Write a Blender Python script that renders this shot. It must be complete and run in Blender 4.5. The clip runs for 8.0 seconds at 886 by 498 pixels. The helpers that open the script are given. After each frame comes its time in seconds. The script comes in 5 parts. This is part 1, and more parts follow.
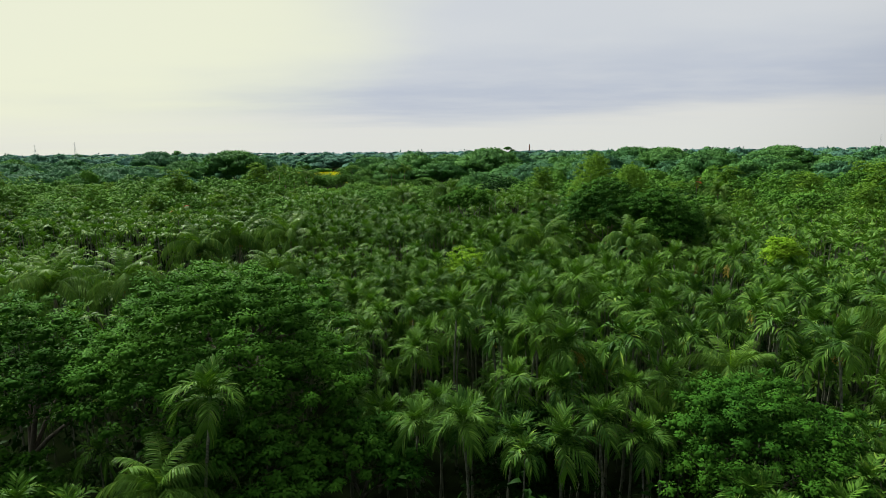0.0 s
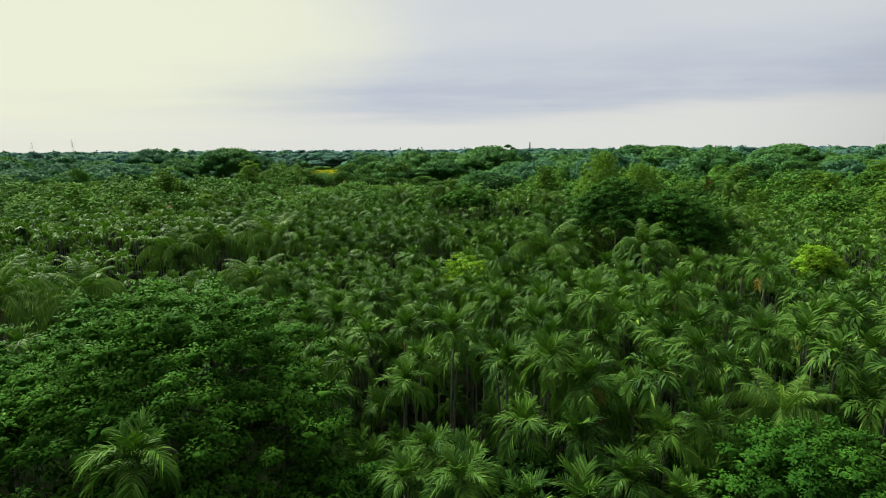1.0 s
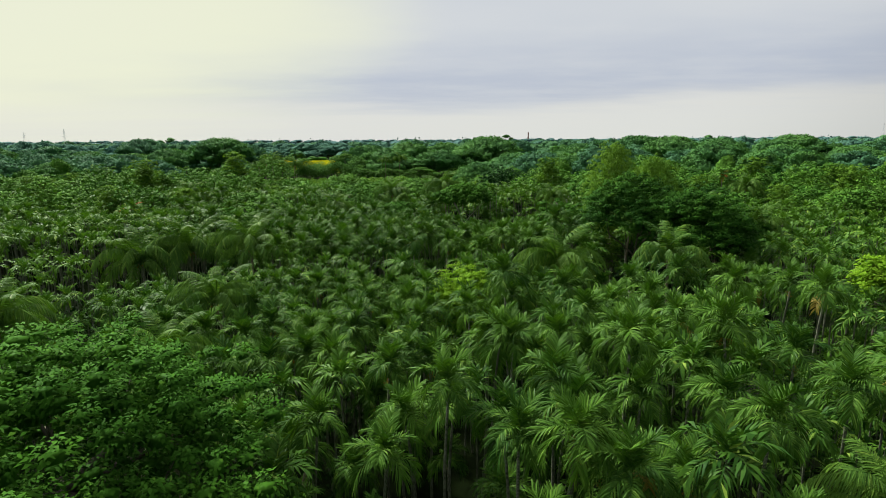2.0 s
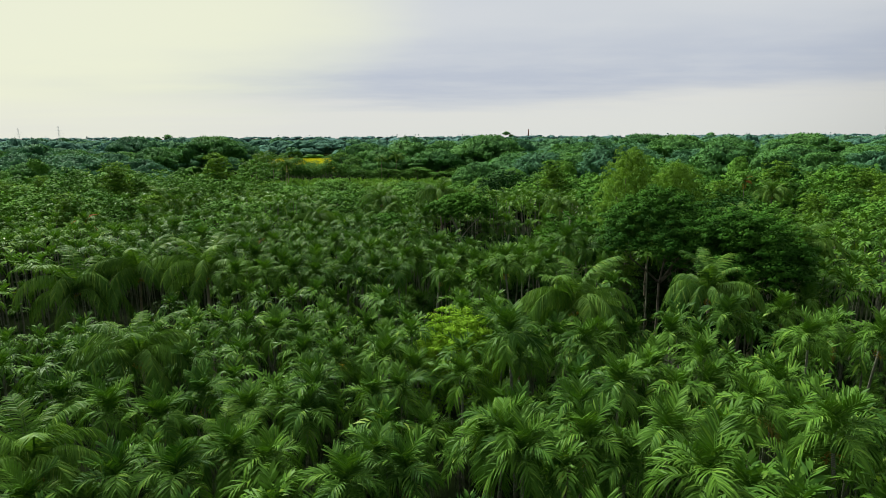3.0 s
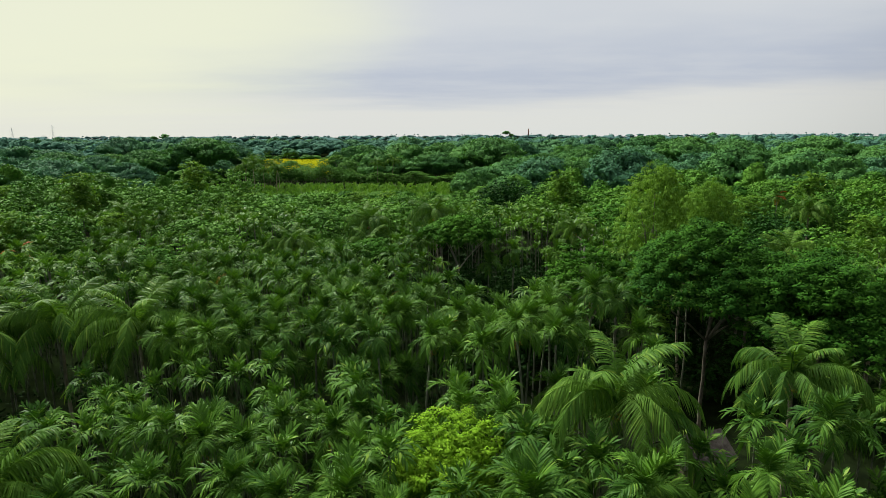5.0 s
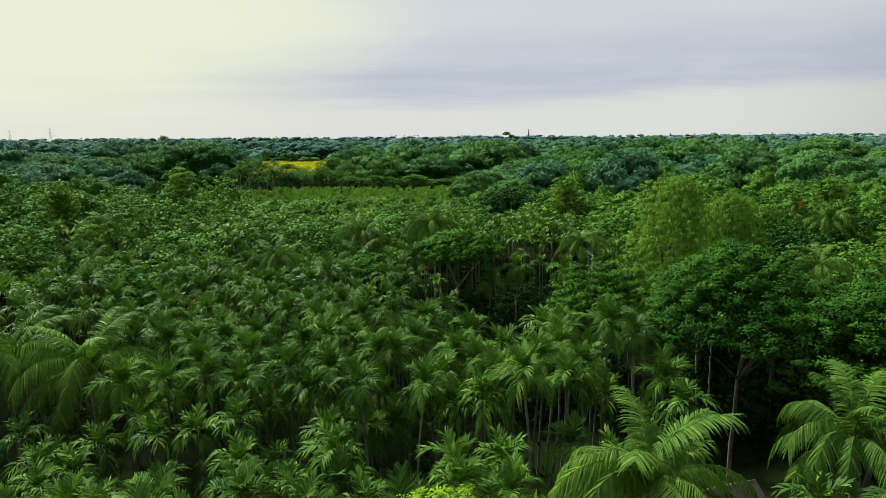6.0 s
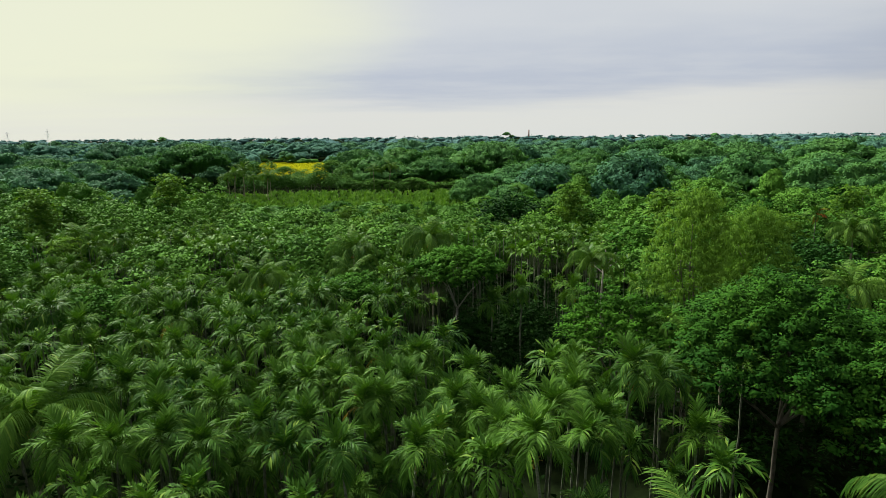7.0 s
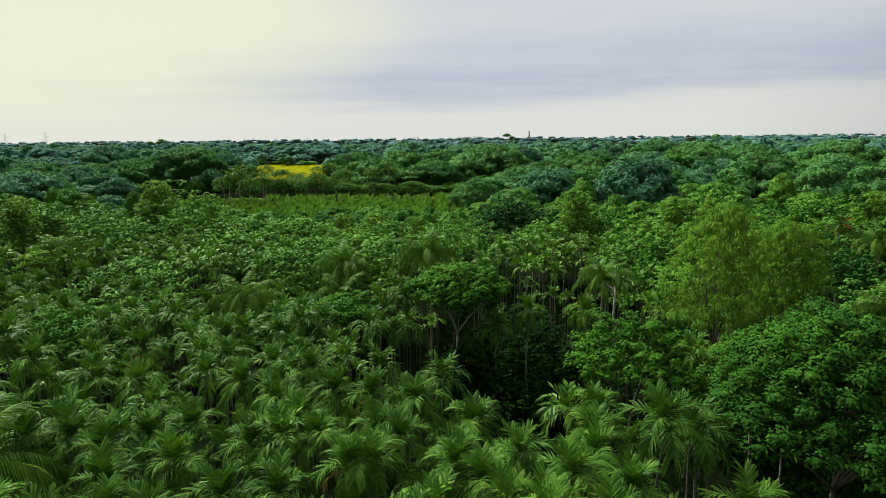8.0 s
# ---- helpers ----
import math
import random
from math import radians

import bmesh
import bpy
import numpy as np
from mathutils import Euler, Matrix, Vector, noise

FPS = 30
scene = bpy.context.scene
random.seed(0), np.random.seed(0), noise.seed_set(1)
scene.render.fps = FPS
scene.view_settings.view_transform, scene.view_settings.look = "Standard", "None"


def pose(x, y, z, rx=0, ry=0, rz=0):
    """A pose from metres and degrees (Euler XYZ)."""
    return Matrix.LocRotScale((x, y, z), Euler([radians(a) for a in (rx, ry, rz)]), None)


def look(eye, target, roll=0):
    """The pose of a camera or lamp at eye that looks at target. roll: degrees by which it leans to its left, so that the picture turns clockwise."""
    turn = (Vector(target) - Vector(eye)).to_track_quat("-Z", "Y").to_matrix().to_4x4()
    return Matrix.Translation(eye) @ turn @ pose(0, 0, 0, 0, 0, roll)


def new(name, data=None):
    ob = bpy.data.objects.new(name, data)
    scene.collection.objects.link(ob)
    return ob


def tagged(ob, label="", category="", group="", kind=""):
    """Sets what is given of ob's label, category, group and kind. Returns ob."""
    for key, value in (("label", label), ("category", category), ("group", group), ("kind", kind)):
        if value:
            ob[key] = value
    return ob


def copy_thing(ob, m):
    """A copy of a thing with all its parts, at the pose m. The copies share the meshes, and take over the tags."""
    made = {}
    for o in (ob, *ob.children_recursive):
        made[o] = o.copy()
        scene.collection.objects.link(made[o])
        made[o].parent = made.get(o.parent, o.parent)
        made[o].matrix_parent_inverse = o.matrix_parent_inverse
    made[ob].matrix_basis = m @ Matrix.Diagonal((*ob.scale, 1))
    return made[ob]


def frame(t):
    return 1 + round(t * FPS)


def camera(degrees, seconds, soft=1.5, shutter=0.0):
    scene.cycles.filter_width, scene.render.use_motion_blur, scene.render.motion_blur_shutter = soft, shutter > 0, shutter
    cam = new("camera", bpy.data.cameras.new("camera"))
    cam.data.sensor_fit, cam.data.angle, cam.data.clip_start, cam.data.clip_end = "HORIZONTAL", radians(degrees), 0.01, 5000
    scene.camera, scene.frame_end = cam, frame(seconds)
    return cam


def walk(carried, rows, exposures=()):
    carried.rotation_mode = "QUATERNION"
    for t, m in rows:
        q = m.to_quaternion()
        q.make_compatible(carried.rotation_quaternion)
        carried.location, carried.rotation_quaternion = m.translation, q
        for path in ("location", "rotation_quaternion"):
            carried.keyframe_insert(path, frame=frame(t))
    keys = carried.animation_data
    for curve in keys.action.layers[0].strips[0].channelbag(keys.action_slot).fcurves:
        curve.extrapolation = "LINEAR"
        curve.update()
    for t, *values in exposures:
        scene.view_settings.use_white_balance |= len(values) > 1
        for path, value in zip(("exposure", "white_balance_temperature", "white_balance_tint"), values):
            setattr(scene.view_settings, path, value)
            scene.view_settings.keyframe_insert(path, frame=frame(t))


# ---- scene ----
# ---- the camera and its flight ----
cam = camera(75.1, 8.0, 0.6)
PATH = [
    (0, (0.743, -0.142, 26.967), (0.674, 1.828, 26.628), -0.55),
    (0.5, (0.83, 3.058, 26.945), (0.76, 5.027, 26.604), -0.5),
    (1, (0.84, 6.568, 26.97), (0.771, 8.536, 26.624), -0.45),
    (1.5, (0.78, 10.747, 26.98), (0.716, 12.713, 26.617), -0.4),
    (1.7, (0.78, 12.764, 26.99), (0.718, 14.73, 26.62), -0.4),
    (2.8, (1.4, 25.926, 27.98), (1.338, 27.886, 27.588), -0.33),
    (3, (1.43, 28.333, 28.22), (1.369, 30.294, 27.83), -0.3),
    (3.5, (1.445, 31.82, 28.824), (1.385, 33.781, 28.432), -0.22),
    (4, (1.46, 35.43, 29.35), (1.398, 37.39, 28.958), -0.2),
    (4.5, (1.48, 38.741, 29.785), (1.42, 40.701, 29.391), -0.2),
    (6, (1.77, 48.758, 31.01), (1.709, 50.718, 30.619), -0.4),
    (6.5, (1.83, 51.768, 31.428), (1.769, 53.729, 31.038), -0.48),
    (7, (1.86, 55.02, 31.923), (1.798, 56.98, 31.533), -0.52),
    (7.5, (1.866, 58.089, 32.316), (1.804, 60.049, 31.925), -0.57),
    (8, (1.84, 61.247, 32.595), (1.777, 63.209, 32.209), -0.6),
]
walk(cam, [(t, look(eye, target, roll)) for t, eye, target, roll in PATH], [(0.0, 0.5), (8.0, 0.5)])

# ---- sky and light ----
SUN_AZ, SUN_EL = -40.0, 46.0        # degrees right of straight ahead, and above the horizon
SKY_GAIN, SUN_GAIN, SUN_SPREAD = 0.708, 5.0, 12.0
sun_way = Vector((math.sin(radians(SUN_AZ)) * math.cos(radians(SUN_EL)),
                  math.cos(radians(SUN_AZ)) * math.cos(radians(SUN_EL)), math.sin(radians(SUN_EL))))

bright_way = look((0, 0, 0), (math.sin(radians(-45)) * math.cos(radians(38)), math.cos(radians(-45)) * math.cos(radians(38)), math.sin(radians(38)))).to_3x3() @ Vector((0, 0, -1))


class Tree:
    """A short way to write node trees."""

    def __init__(self, tree):
        self.tree = tree
        tree.nodes.clear()

    def add(self, kind):
        return self.tree.nodes.new(kind)

    def put(self, socket, value):
        if isinstance(value, bpy.types.NodeSocket):
            self.tree.links.new(value, socket)
        elif value is not None:
            socket.default_value = value

    def math(self, op, a, b=None, c=None, clamp=False):
        n = self.add("ShaderNodeMath")
        n.operation, n.use_clamp = op, clamp
        for s, v in zip(n.inputs, (a, b, c)):
            self.put(s, v)
        return n.outputs[0]

    def span(self, v, lo, hi, out_lo=0.0, out_hi=1.0, smooth=True):
        n = self.add("ShaderNodeMapRange")
        n.interpolation_type = "SMOOTHSTEP" if smooth else "LINEAR"
        for s, x in zip(n.inputs, (v, lo, hi, out_lo, out_hi)):
            self.put(s, x)
        return n.outputs[0]

    def mix(self, f, a, b, kind="MIX"):
        n = self.add("ShaderNodeMix")
        n.data_type, n.blend_type = "RGBA", kind
        self.put(n.inputs[0], f)
        self.put(n.inputs[6], (*a, 1) if isinstance(a, tuple) else a)
        self.put(n.inputs[7], (*b, 1) if isinstance(b, tuple) else b)
        return n.outputs[2]

    def noise(self, vector, scale, detail=3.0, rough=0.55):
        n = self.add("ShaderNodeTexNoise")
        self.put(n.inputs["Vector"], vector)
        n.inputs["Scale"].default_value = scale
        n.inputs["Detail"].default_value = detail
        n.inputs["Roughness"].default_value = rough
        return n.outputs["Fac"]


def make_sky():
    world = bpy.data.worlds.new("overcast_sky")
    world.use_nodes = True
    scene.world = world
    n = Tree(world.node_tree)
    way = n.add("ShaderNodeTexCoord").outputs["Generated"]
    split = n.add("ShaderNodeSeparateXYZ")
    n.put(split.inputs[0], way)
    x, y, z = split.outputs
    up = n.math("MAXIMUM", z, 0.0)
    # the cloud deck as a flat sheet overhead
    deck = n.add("ShaderNodeCombineXYZ")
    n.put(deck.inputs[0], n.math("DIVIDE", x, n.math("ADD", up, 0.10)))
    n.put(deck.inputs[1], n.math("DIVIDE", y, n.math("ADD", up, 0.05)))
    n.put(deck.inputs[2], 3.7)
    soft = n.noise(deck.outputs[0], 0.35, 4.0, 0.55)
    fine = n.noise(deck.outputs[0], 1.1, 5.0, 0.6)
    # grey cloud, with a heavier base low over the horizon and paler air under it
    wave = n.math("MULTIPLY_ADD", n.math("SUBTRACT", soft, 0.5), 0.10, n.math("MULTIPLY_ADD", x, -0.012, up))
    grey = n.mix(n.span(wave, 0.035, 0.078), (0.72, 0.725, 0.70), (0.50, 0.545, 0.635))
    grey = n.mix(n.span(wave, 0.085, 0.20), grey, (0.635, 0.665, 0.70))
    grey = n.mix(n.span(n.math("MULTIPLY_ADD", fine, 0.6, n.math("MULTIPLY", soft, 0.4)), 0.40, 0.66, 0.0, 0.35), grey, (0.69, 0.71, 0.72))
    # the bright part of the deck, where it is thinnest
    dot = n.add("ShaderNodeVectorMath")
    dot.operation = "DOT_PRODUCT"
    n.put(dot.inputs[0], way)
    dot.inputs[1].default_value = bright_way
    glow = n.math("MULTIPLY_ADD", n.math("SUBTRACT", soft, 0.5), 0.16, dot.outputs["Value"])
    sky = n.mix(n.span(glow, 0.665, 0.845), grey, (0.84, 0.86, 0.665))
    low = n.span(up, 0.0, 0.075, 0.55, 0.0)
    sky = n.mix(low, sky, (0.74, 0.765, 0.73))
    clear = n.add("ShaderNodeTexSky")
    clear.sky_type = "NISHITA"
    clear.sun_disc, clear.sun_elevation, clear.sun_rotation = False, radians(SUN_EL), radians(SUN_AZ)
    blue = n.mix(1.0, clear.outputs[0], (0.1, 0.1, 0.1), "MULTIPLY")
    sky = n.mix(0.05, sky, blue)
    # the deck grows thicker and greyer away from its thin part
    sky = n.mix(1.0, sky, n.mix(n.span(dot.outputs["Value"], -0.42, 0.36), (0.17, 0.19, 0.22), (1.0, 1.0, 1.0)), "MULTIPLY")
    # overhead the overcast is about twice as bright as low down
    high = n.span(up, 0.26, 0.85, 1.0, 1.25)
    lift = n.add("ShaderNodeCombineXYZ")
    for s in lift.inputs:
        n.put(s, high)
    sky = n.mix(1.0, sky, lift.outputs[0], "MULTIPLY")
    back = n.add("ShaderNodeBackground")
    n.put(back.inputs[0], sky)
    back.inputs[1].default_value = SKY_GAIN
    n.put(n.add("ShaderNodeOutputWorld").inputs[0], back.outputs[0])


make_sky()
sun_data = bpy.data.lights.new("sun", "SUN")
sun_data.energy, sun_data.angle, sun_data.color = SUN_GAIN, radians(SUN_SPREAD), (0.97, 0.97, 0.91)
sun = new("sun", sun_data)
sun.matrix_world = look(tuple(sun_way * 200), (0, 0, 0))


# ---- materials ----
def leaf_material(name, dark, light, tip, through_light=0.35, rough=0.42, patch=0.16, gloss=0.14, bump=0.0, grain=2.3, single=0.2, young=0.6, mottle=0.35):
    """Leaves: two greens that differ from plant to plant and from leaf to leaf, some light coming through the blade."""
    m = bpy.data.materials.new(name)
    m.use_nodes = True
    n = Tree(m.node_tree)
    info = n.add("ShaderNodeObjectInfo")
    geo = n.add("ShaderNodeNewGeometry")
    wide = n.noise(geo.outputs["Position"], patch, 2.0)
    fine = n.noise(geo.outputs["Position"], grain, 3.0)
    pick = n.math("MULTIPLY_ADD", info.outputs["Random"], 0.32, n.math("MULTIPLY_ADD", geo.outputs["Random Per Island"], single, 0.5 * (0.55 - single)))
    pick = n.math("ADD", pick, n.span(wide, 0.32, 0.68, -0.06, 0.30))
    colour = n.mix(n.math("MULTIPLY", pick, 0.95, clamp=True), dark, light)
    colour = n.mix(n.span(geo.outputs["Random Per Island"], 0.90, 1.0, 0.0, young), colour, tip)
    colour = n.mix(n.span(fine, 0.35, 0.75, 0.0, mottle), colour, dark)
    shade = n.add("ShaderNodeBsdfPrincipled")
    n.put(shade.inputs["Base Color"], colour)
    n.put(shade.inputs["Roughness"], n.span(fine, 0.3, 0.7, rough - 0.07, rough + 0.12))
    shade.inputs["Specular IOR Level"].default_value = gloss
    if bump:
        lump = n.add("ShaderNodeBump")
        lump.inputs["Strength"].default_value = bump
        lump.inputs["Distance"].default_value = 2.5
        n.put(lump.inputs["Height"], n.noise(geo.outputs["Position"], 0.55, 5.0, 0.7))
        n.put(shade.inputs["Normal"], lump.outputs[0])
    glow = n.add("ShaderNodeBsdfTranslucent")
    n.put(glow.inputs[0], n.mix(1.0, colour, (1.1, 1.2, 0.5), "MULTIPLY"))
    both = n.add("ShaderNodeMixShader")
    both.inputs[0].default_value = through_light
    n.put(both.inputs[1], shade.outputs[0])
    n.put(both.inputs[2], glow.outputs[0])
    n.put(n.add("ShaderNodeOutputMaterial").inputs[0], both.outputs[0])
    return m


def plain_material(name, dark, light, scale=3.0, rough=0.8, bands=0.0, bump=0.3, metal=0.0, gloss=0.05):
    """Bark, soil, thatch, metal: two colours in blotches and grain, with relief; bands adds rings up a trunk."""
    m = bpy.data.materials.new(name)
    m.use_nodes = True
    n = Tree(m.node_tree)
    where = n.add("ShaderNodeTexCoord").outputs["Object"]
    blotch = n.noise(where, scale, 4.0)
    grain = n.noise(where, scale * 9, 3.0, 0.65)
    f = n.math("MULTIPLY_ADD", grain, 0.45, n.math("MULTIPLY", blotch, 0.75))
    if bands:
        wave = n.add("ShaderNodeTexWave")
        wave.bands_direction = "Z"
        n.put(wave.inputs["Vector"], where)
        wave.inputs["Scale"].default_value = bands
        wave.inputs["Distortion"].default_value = 1.5
        f = n.math("MULTIPLY_ADD", wave.outputs["Fac"], 0.3, n.math("MULTIPLY", f, 0.8))
    shade = n.add("ShaderNodeBsdfPrincipled")
    n.put(shade.inputs["Base Color"], n.mix(n.span(f, 0.35, 0.8), dark, light))
    n.put(shade.inputs["Roughness"], n.span(grain, 0.3, 0.7, rough - 0.1, min(1.0, rough + 0.1)))
    shade.inputs["Specular IOR Level"].default_value = gloss
    shade.inputs["Metallic"].default_value = metal
    lump = n.add("ShaderNodeBump")
    lump.inputs["Strength"].default_value = bump
    lump.inputs["Distance"].default_value = 0.05
    n.put(lump.inputs["Height"], f)
    n.put(shade.inputs["Normal"], lump.outputs[0])
    n.put(n.add("ShaderNodeOutputMaterial").inputs[0], shade.outputs[0])
    return m


M_ARECA = leaf_material("areca_leaf", (0.007, 0.044, 0.008), (0.120, 0.257, 0.026), (0.30, 0.42, 0.068), 0.14, 0.48, gloss=0.06, single=0.4)
M_COCO = leaf_material("coconut_leaf", (0.014, 0.064, 0.010), (0.150, 0.285, 0.036), (0.34, 0.43, 0.075), 0.2, 0.48, gloss=0.06, single=0.3)
M_RAIN = leaf_material("rain_tree_leaf", (0.007, 0.044, 0.006), (0.069, 0.192, 0.015), (0.14, 0.29, 0.025), 0.07, 0.6, gloss=0.02, single=0.10, young=0.35)
M_DARK = leaf_material("dark_tree_leaf", (0.005, 0.032, 0.008), (0.040, 0.125, 0.017), (0.07, 0.18, 0.02), 0.06, 0.55, gloss=0.03, single=0.10, young=0.35)
M_DEEP = leaf_material("deep_green_leaf", (0.005, 0.036, 0.006), (0.070, 0.196, 0.017), (0.15, 0.30, 0.025), 0.06, 0.6, gloss=0.02, single=0.10, young=0.35)
M_LIME = leaf_material("lime_tree_leaf", (0.110, 0.250, 0.012), (0.260, 0.450, 0.028), (0.36, 0.50, 0.04), 0.3, 0.55, gloss=0.03)
M_PALE = leaf_material("pale_tree_leaf", (0.048, 0.125, 0.014), (0.150, 0.275, 0.032), (0.20, 0.33, 0.05), 0.3, 0.55, gloss=0.02, single=0.14, young=0.4)
# Shrub green taken almost to black: deep grove shade is in the colour.
M_SHRUB_SHADE = leaf_material("shaded_shrub_leaf", (0.003, 0.016, 0.002), (0.014, 0.046, 0.005), (0.03, 0.07, 0.01), 0.04, 0.55, gloss=0.02)
M_BANANA = leaf_material("banana_leaf", (0.055, 0.150, 0.022), (0.165, 0.310, 0.045), (0.27, 0.40, 0.08), 0.2, 0.5, gloss=0.05)
# Distance haze is put into this leaf colour as a pale bluish lift.
M_WOOD_HAZE = leaf_material("far_forest_hazed_leaf", (0.034, 0.115, 0.042), (0.140, 0.305, 0.066), (0.19, 0.36, 0.07), 0.14, 0.6, 0.06, gloss=0.02, grain=0.9, single=0.10, young=0.2, mottle=0.6)
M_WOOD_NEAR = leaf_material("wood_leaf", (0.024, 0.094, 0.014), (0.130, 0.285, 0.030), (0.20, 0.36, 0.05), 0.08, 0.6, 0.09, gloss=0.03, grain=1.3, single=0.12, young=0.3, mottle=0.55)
# Dark woods, their blue-green partly distance haze laid into the leaf colour.
M_WOOD_DARK_HAZE = leaf_material("dark_forest_hazed_leaf", (0.040, 0.118, 0.068), (0.110, 0.255, 0.105), (0.14, 0.29, 0.11), 0.14, 0.6, 0.06, gloss=0.02, grain=0.9, single=0.10, young=0.2, mottle=0.6)
M_WOOD_LIGHT = leaf_material("light_forest_leaf", (0.020, 0.080, 0.016), (0.110, 0.240, 0.028), (0.15, 0.29, 0.04), 0.06, 0.6, 0.06, gloss=0.02, grain=0.9, single=0.10, young=0.2, mottle=0.7)
# Far treetops and horizon: the blue of distance haze sits in these colours.
M_FAR_DARK_HAZE = leaf_material("far_dark_hazed_leaf", (0.044, 0.120, 0.096), (0.105, 0.225, 0.130), (0.12, 0.25, 0.12), 0.05, 0.75, 0.03, gloss=0.02, grain=0.5, single=0.10, young=0.2, mottle=0.6)
M_FAR_HAZE = leaf_material("far_treetop_hazed_leaf", (0.034, 0.105, 0.062), (0.115, 0.250, 0.084), (0.14, 0.28, 0.09), 0.05, 0.75, 0.03, gloss=0.02, grain=0.5, single=0.10, young=0.2, mottle=0.6)
M_HORIZON_HAZE = leaf_material("horizon_forest_hazed_leaf", (0.048, 0.115, 0.115), (0.095, 0.185, 0.155), (0.10, 0.19, 0.15), 0.05, 0.8, 0.02, gloss=0.02, grain=0.3, single=0.10, young=0.2, mottle=0.5)
M_DRY = leaf_material("dry_frond", (0.17, 0.13, 0.05), (0.42, 0.32, 0.05), (0.48, 0.40, 0.07), 0.3, 0.6)
M_RUST = leaf_material("rust_frond", (0.22, 0.06, 0.015), (0.45, 0.13, 0.02), (0.50, 0.2, 0.03), 0.25, 0.6)
M_ARECA_BARK = plain_material("areca_bark", (0.03, 0.036, 0.022), (0.20, 0.21, 0.15), 2.0, 0.8, 4.0)
M_COCO_BARK = plain_material("coconut_bark", (0.16, 0.12, 0.08), (0.36, 0.31, 0.24), 2.0, 0.85, 3.0)
M_BARK = plain_material("tree_bark", (0.055, 0.05, 0.038), (0.20, 0.175, 0.14), 1.5, 0.9)
M_BARE = plain_material("bleached_bark", (0.16, 0.14, 0.11), (0.40, 0.37, 0.32), 1.5, 0.85)
M_SHAFT = plain_material("crownshaft_skin", (0.05, 0.13, 0.03), (0.12, 0.22, 0.05), 2.0, 0.4, 0.0, 0.1)
M_NUT = plain_material("palm_nut", (0.10, 0.09, 0.02), (0.34, 0.20, 0.03), 6.0, 0.5)
M_COCONUT = plain_material("coconut_husk", (0.28, 0.14, 0.02), (0.48, 0.27, 0.04), 4.0, 0.45)
# Soil near black: the shade under the palms is put into its colour.
M_SOIL_SHADE = plain_material("forest_floor", (0.004, 0.006, 0.003), (0.012, 0.020, 0.006), 0.6, 0.95, 0.0, 0.6, 0.0, 0.0)
M_RICE = leaf_material("ripe_rice", (0.29, 0.30, 0.010), (0.44, 0.42, 0.016), (0.50, 0.46, 0.03), 0.2, 0.6, 0.05, gloss=0.0)
M_GRASS = leaf_material("meadow_grass", (0.12, 0.24, 0.03), (0.22, 0.34, 0.06), (0.28, 0.36, 0.08), 0.2, 0.6, 0.05)
M_TIN = plain_material("weathered_tin", (0.035, 0.028, 0.024), (0.13, 0.115, 0.105), 1.6, 0.75, 0.0, 0.2, 0.1)
M_MUD = plain_material("mud_wall", (0.16, 0.12, 0.09), (0.30, 0.25, 0.20), 1.0, 0.9)
# Steel paled beyond its own grey, so distance haze is in the colour.
M_STEEL_HAZE = plain_material("hazed_galvanised_steel", (0.60, 0.62, 0.64), (0.76, 0.78, 0.80), 1.0, 0.5, 0.0, 0.1, 0.2)
M_BRICK = plain_material("chimney_brick", (0.22, 0.12, 0.09), (0.36, 0.22, 0.17), 0.5, 0.85)
M_WATER = plain_material("pond_water", (0.02, 0.03, 0.02), (0.03, 0.04, 0.03), 0.2, 0.12, 0.0, 0.02, 0.0, 0.6)


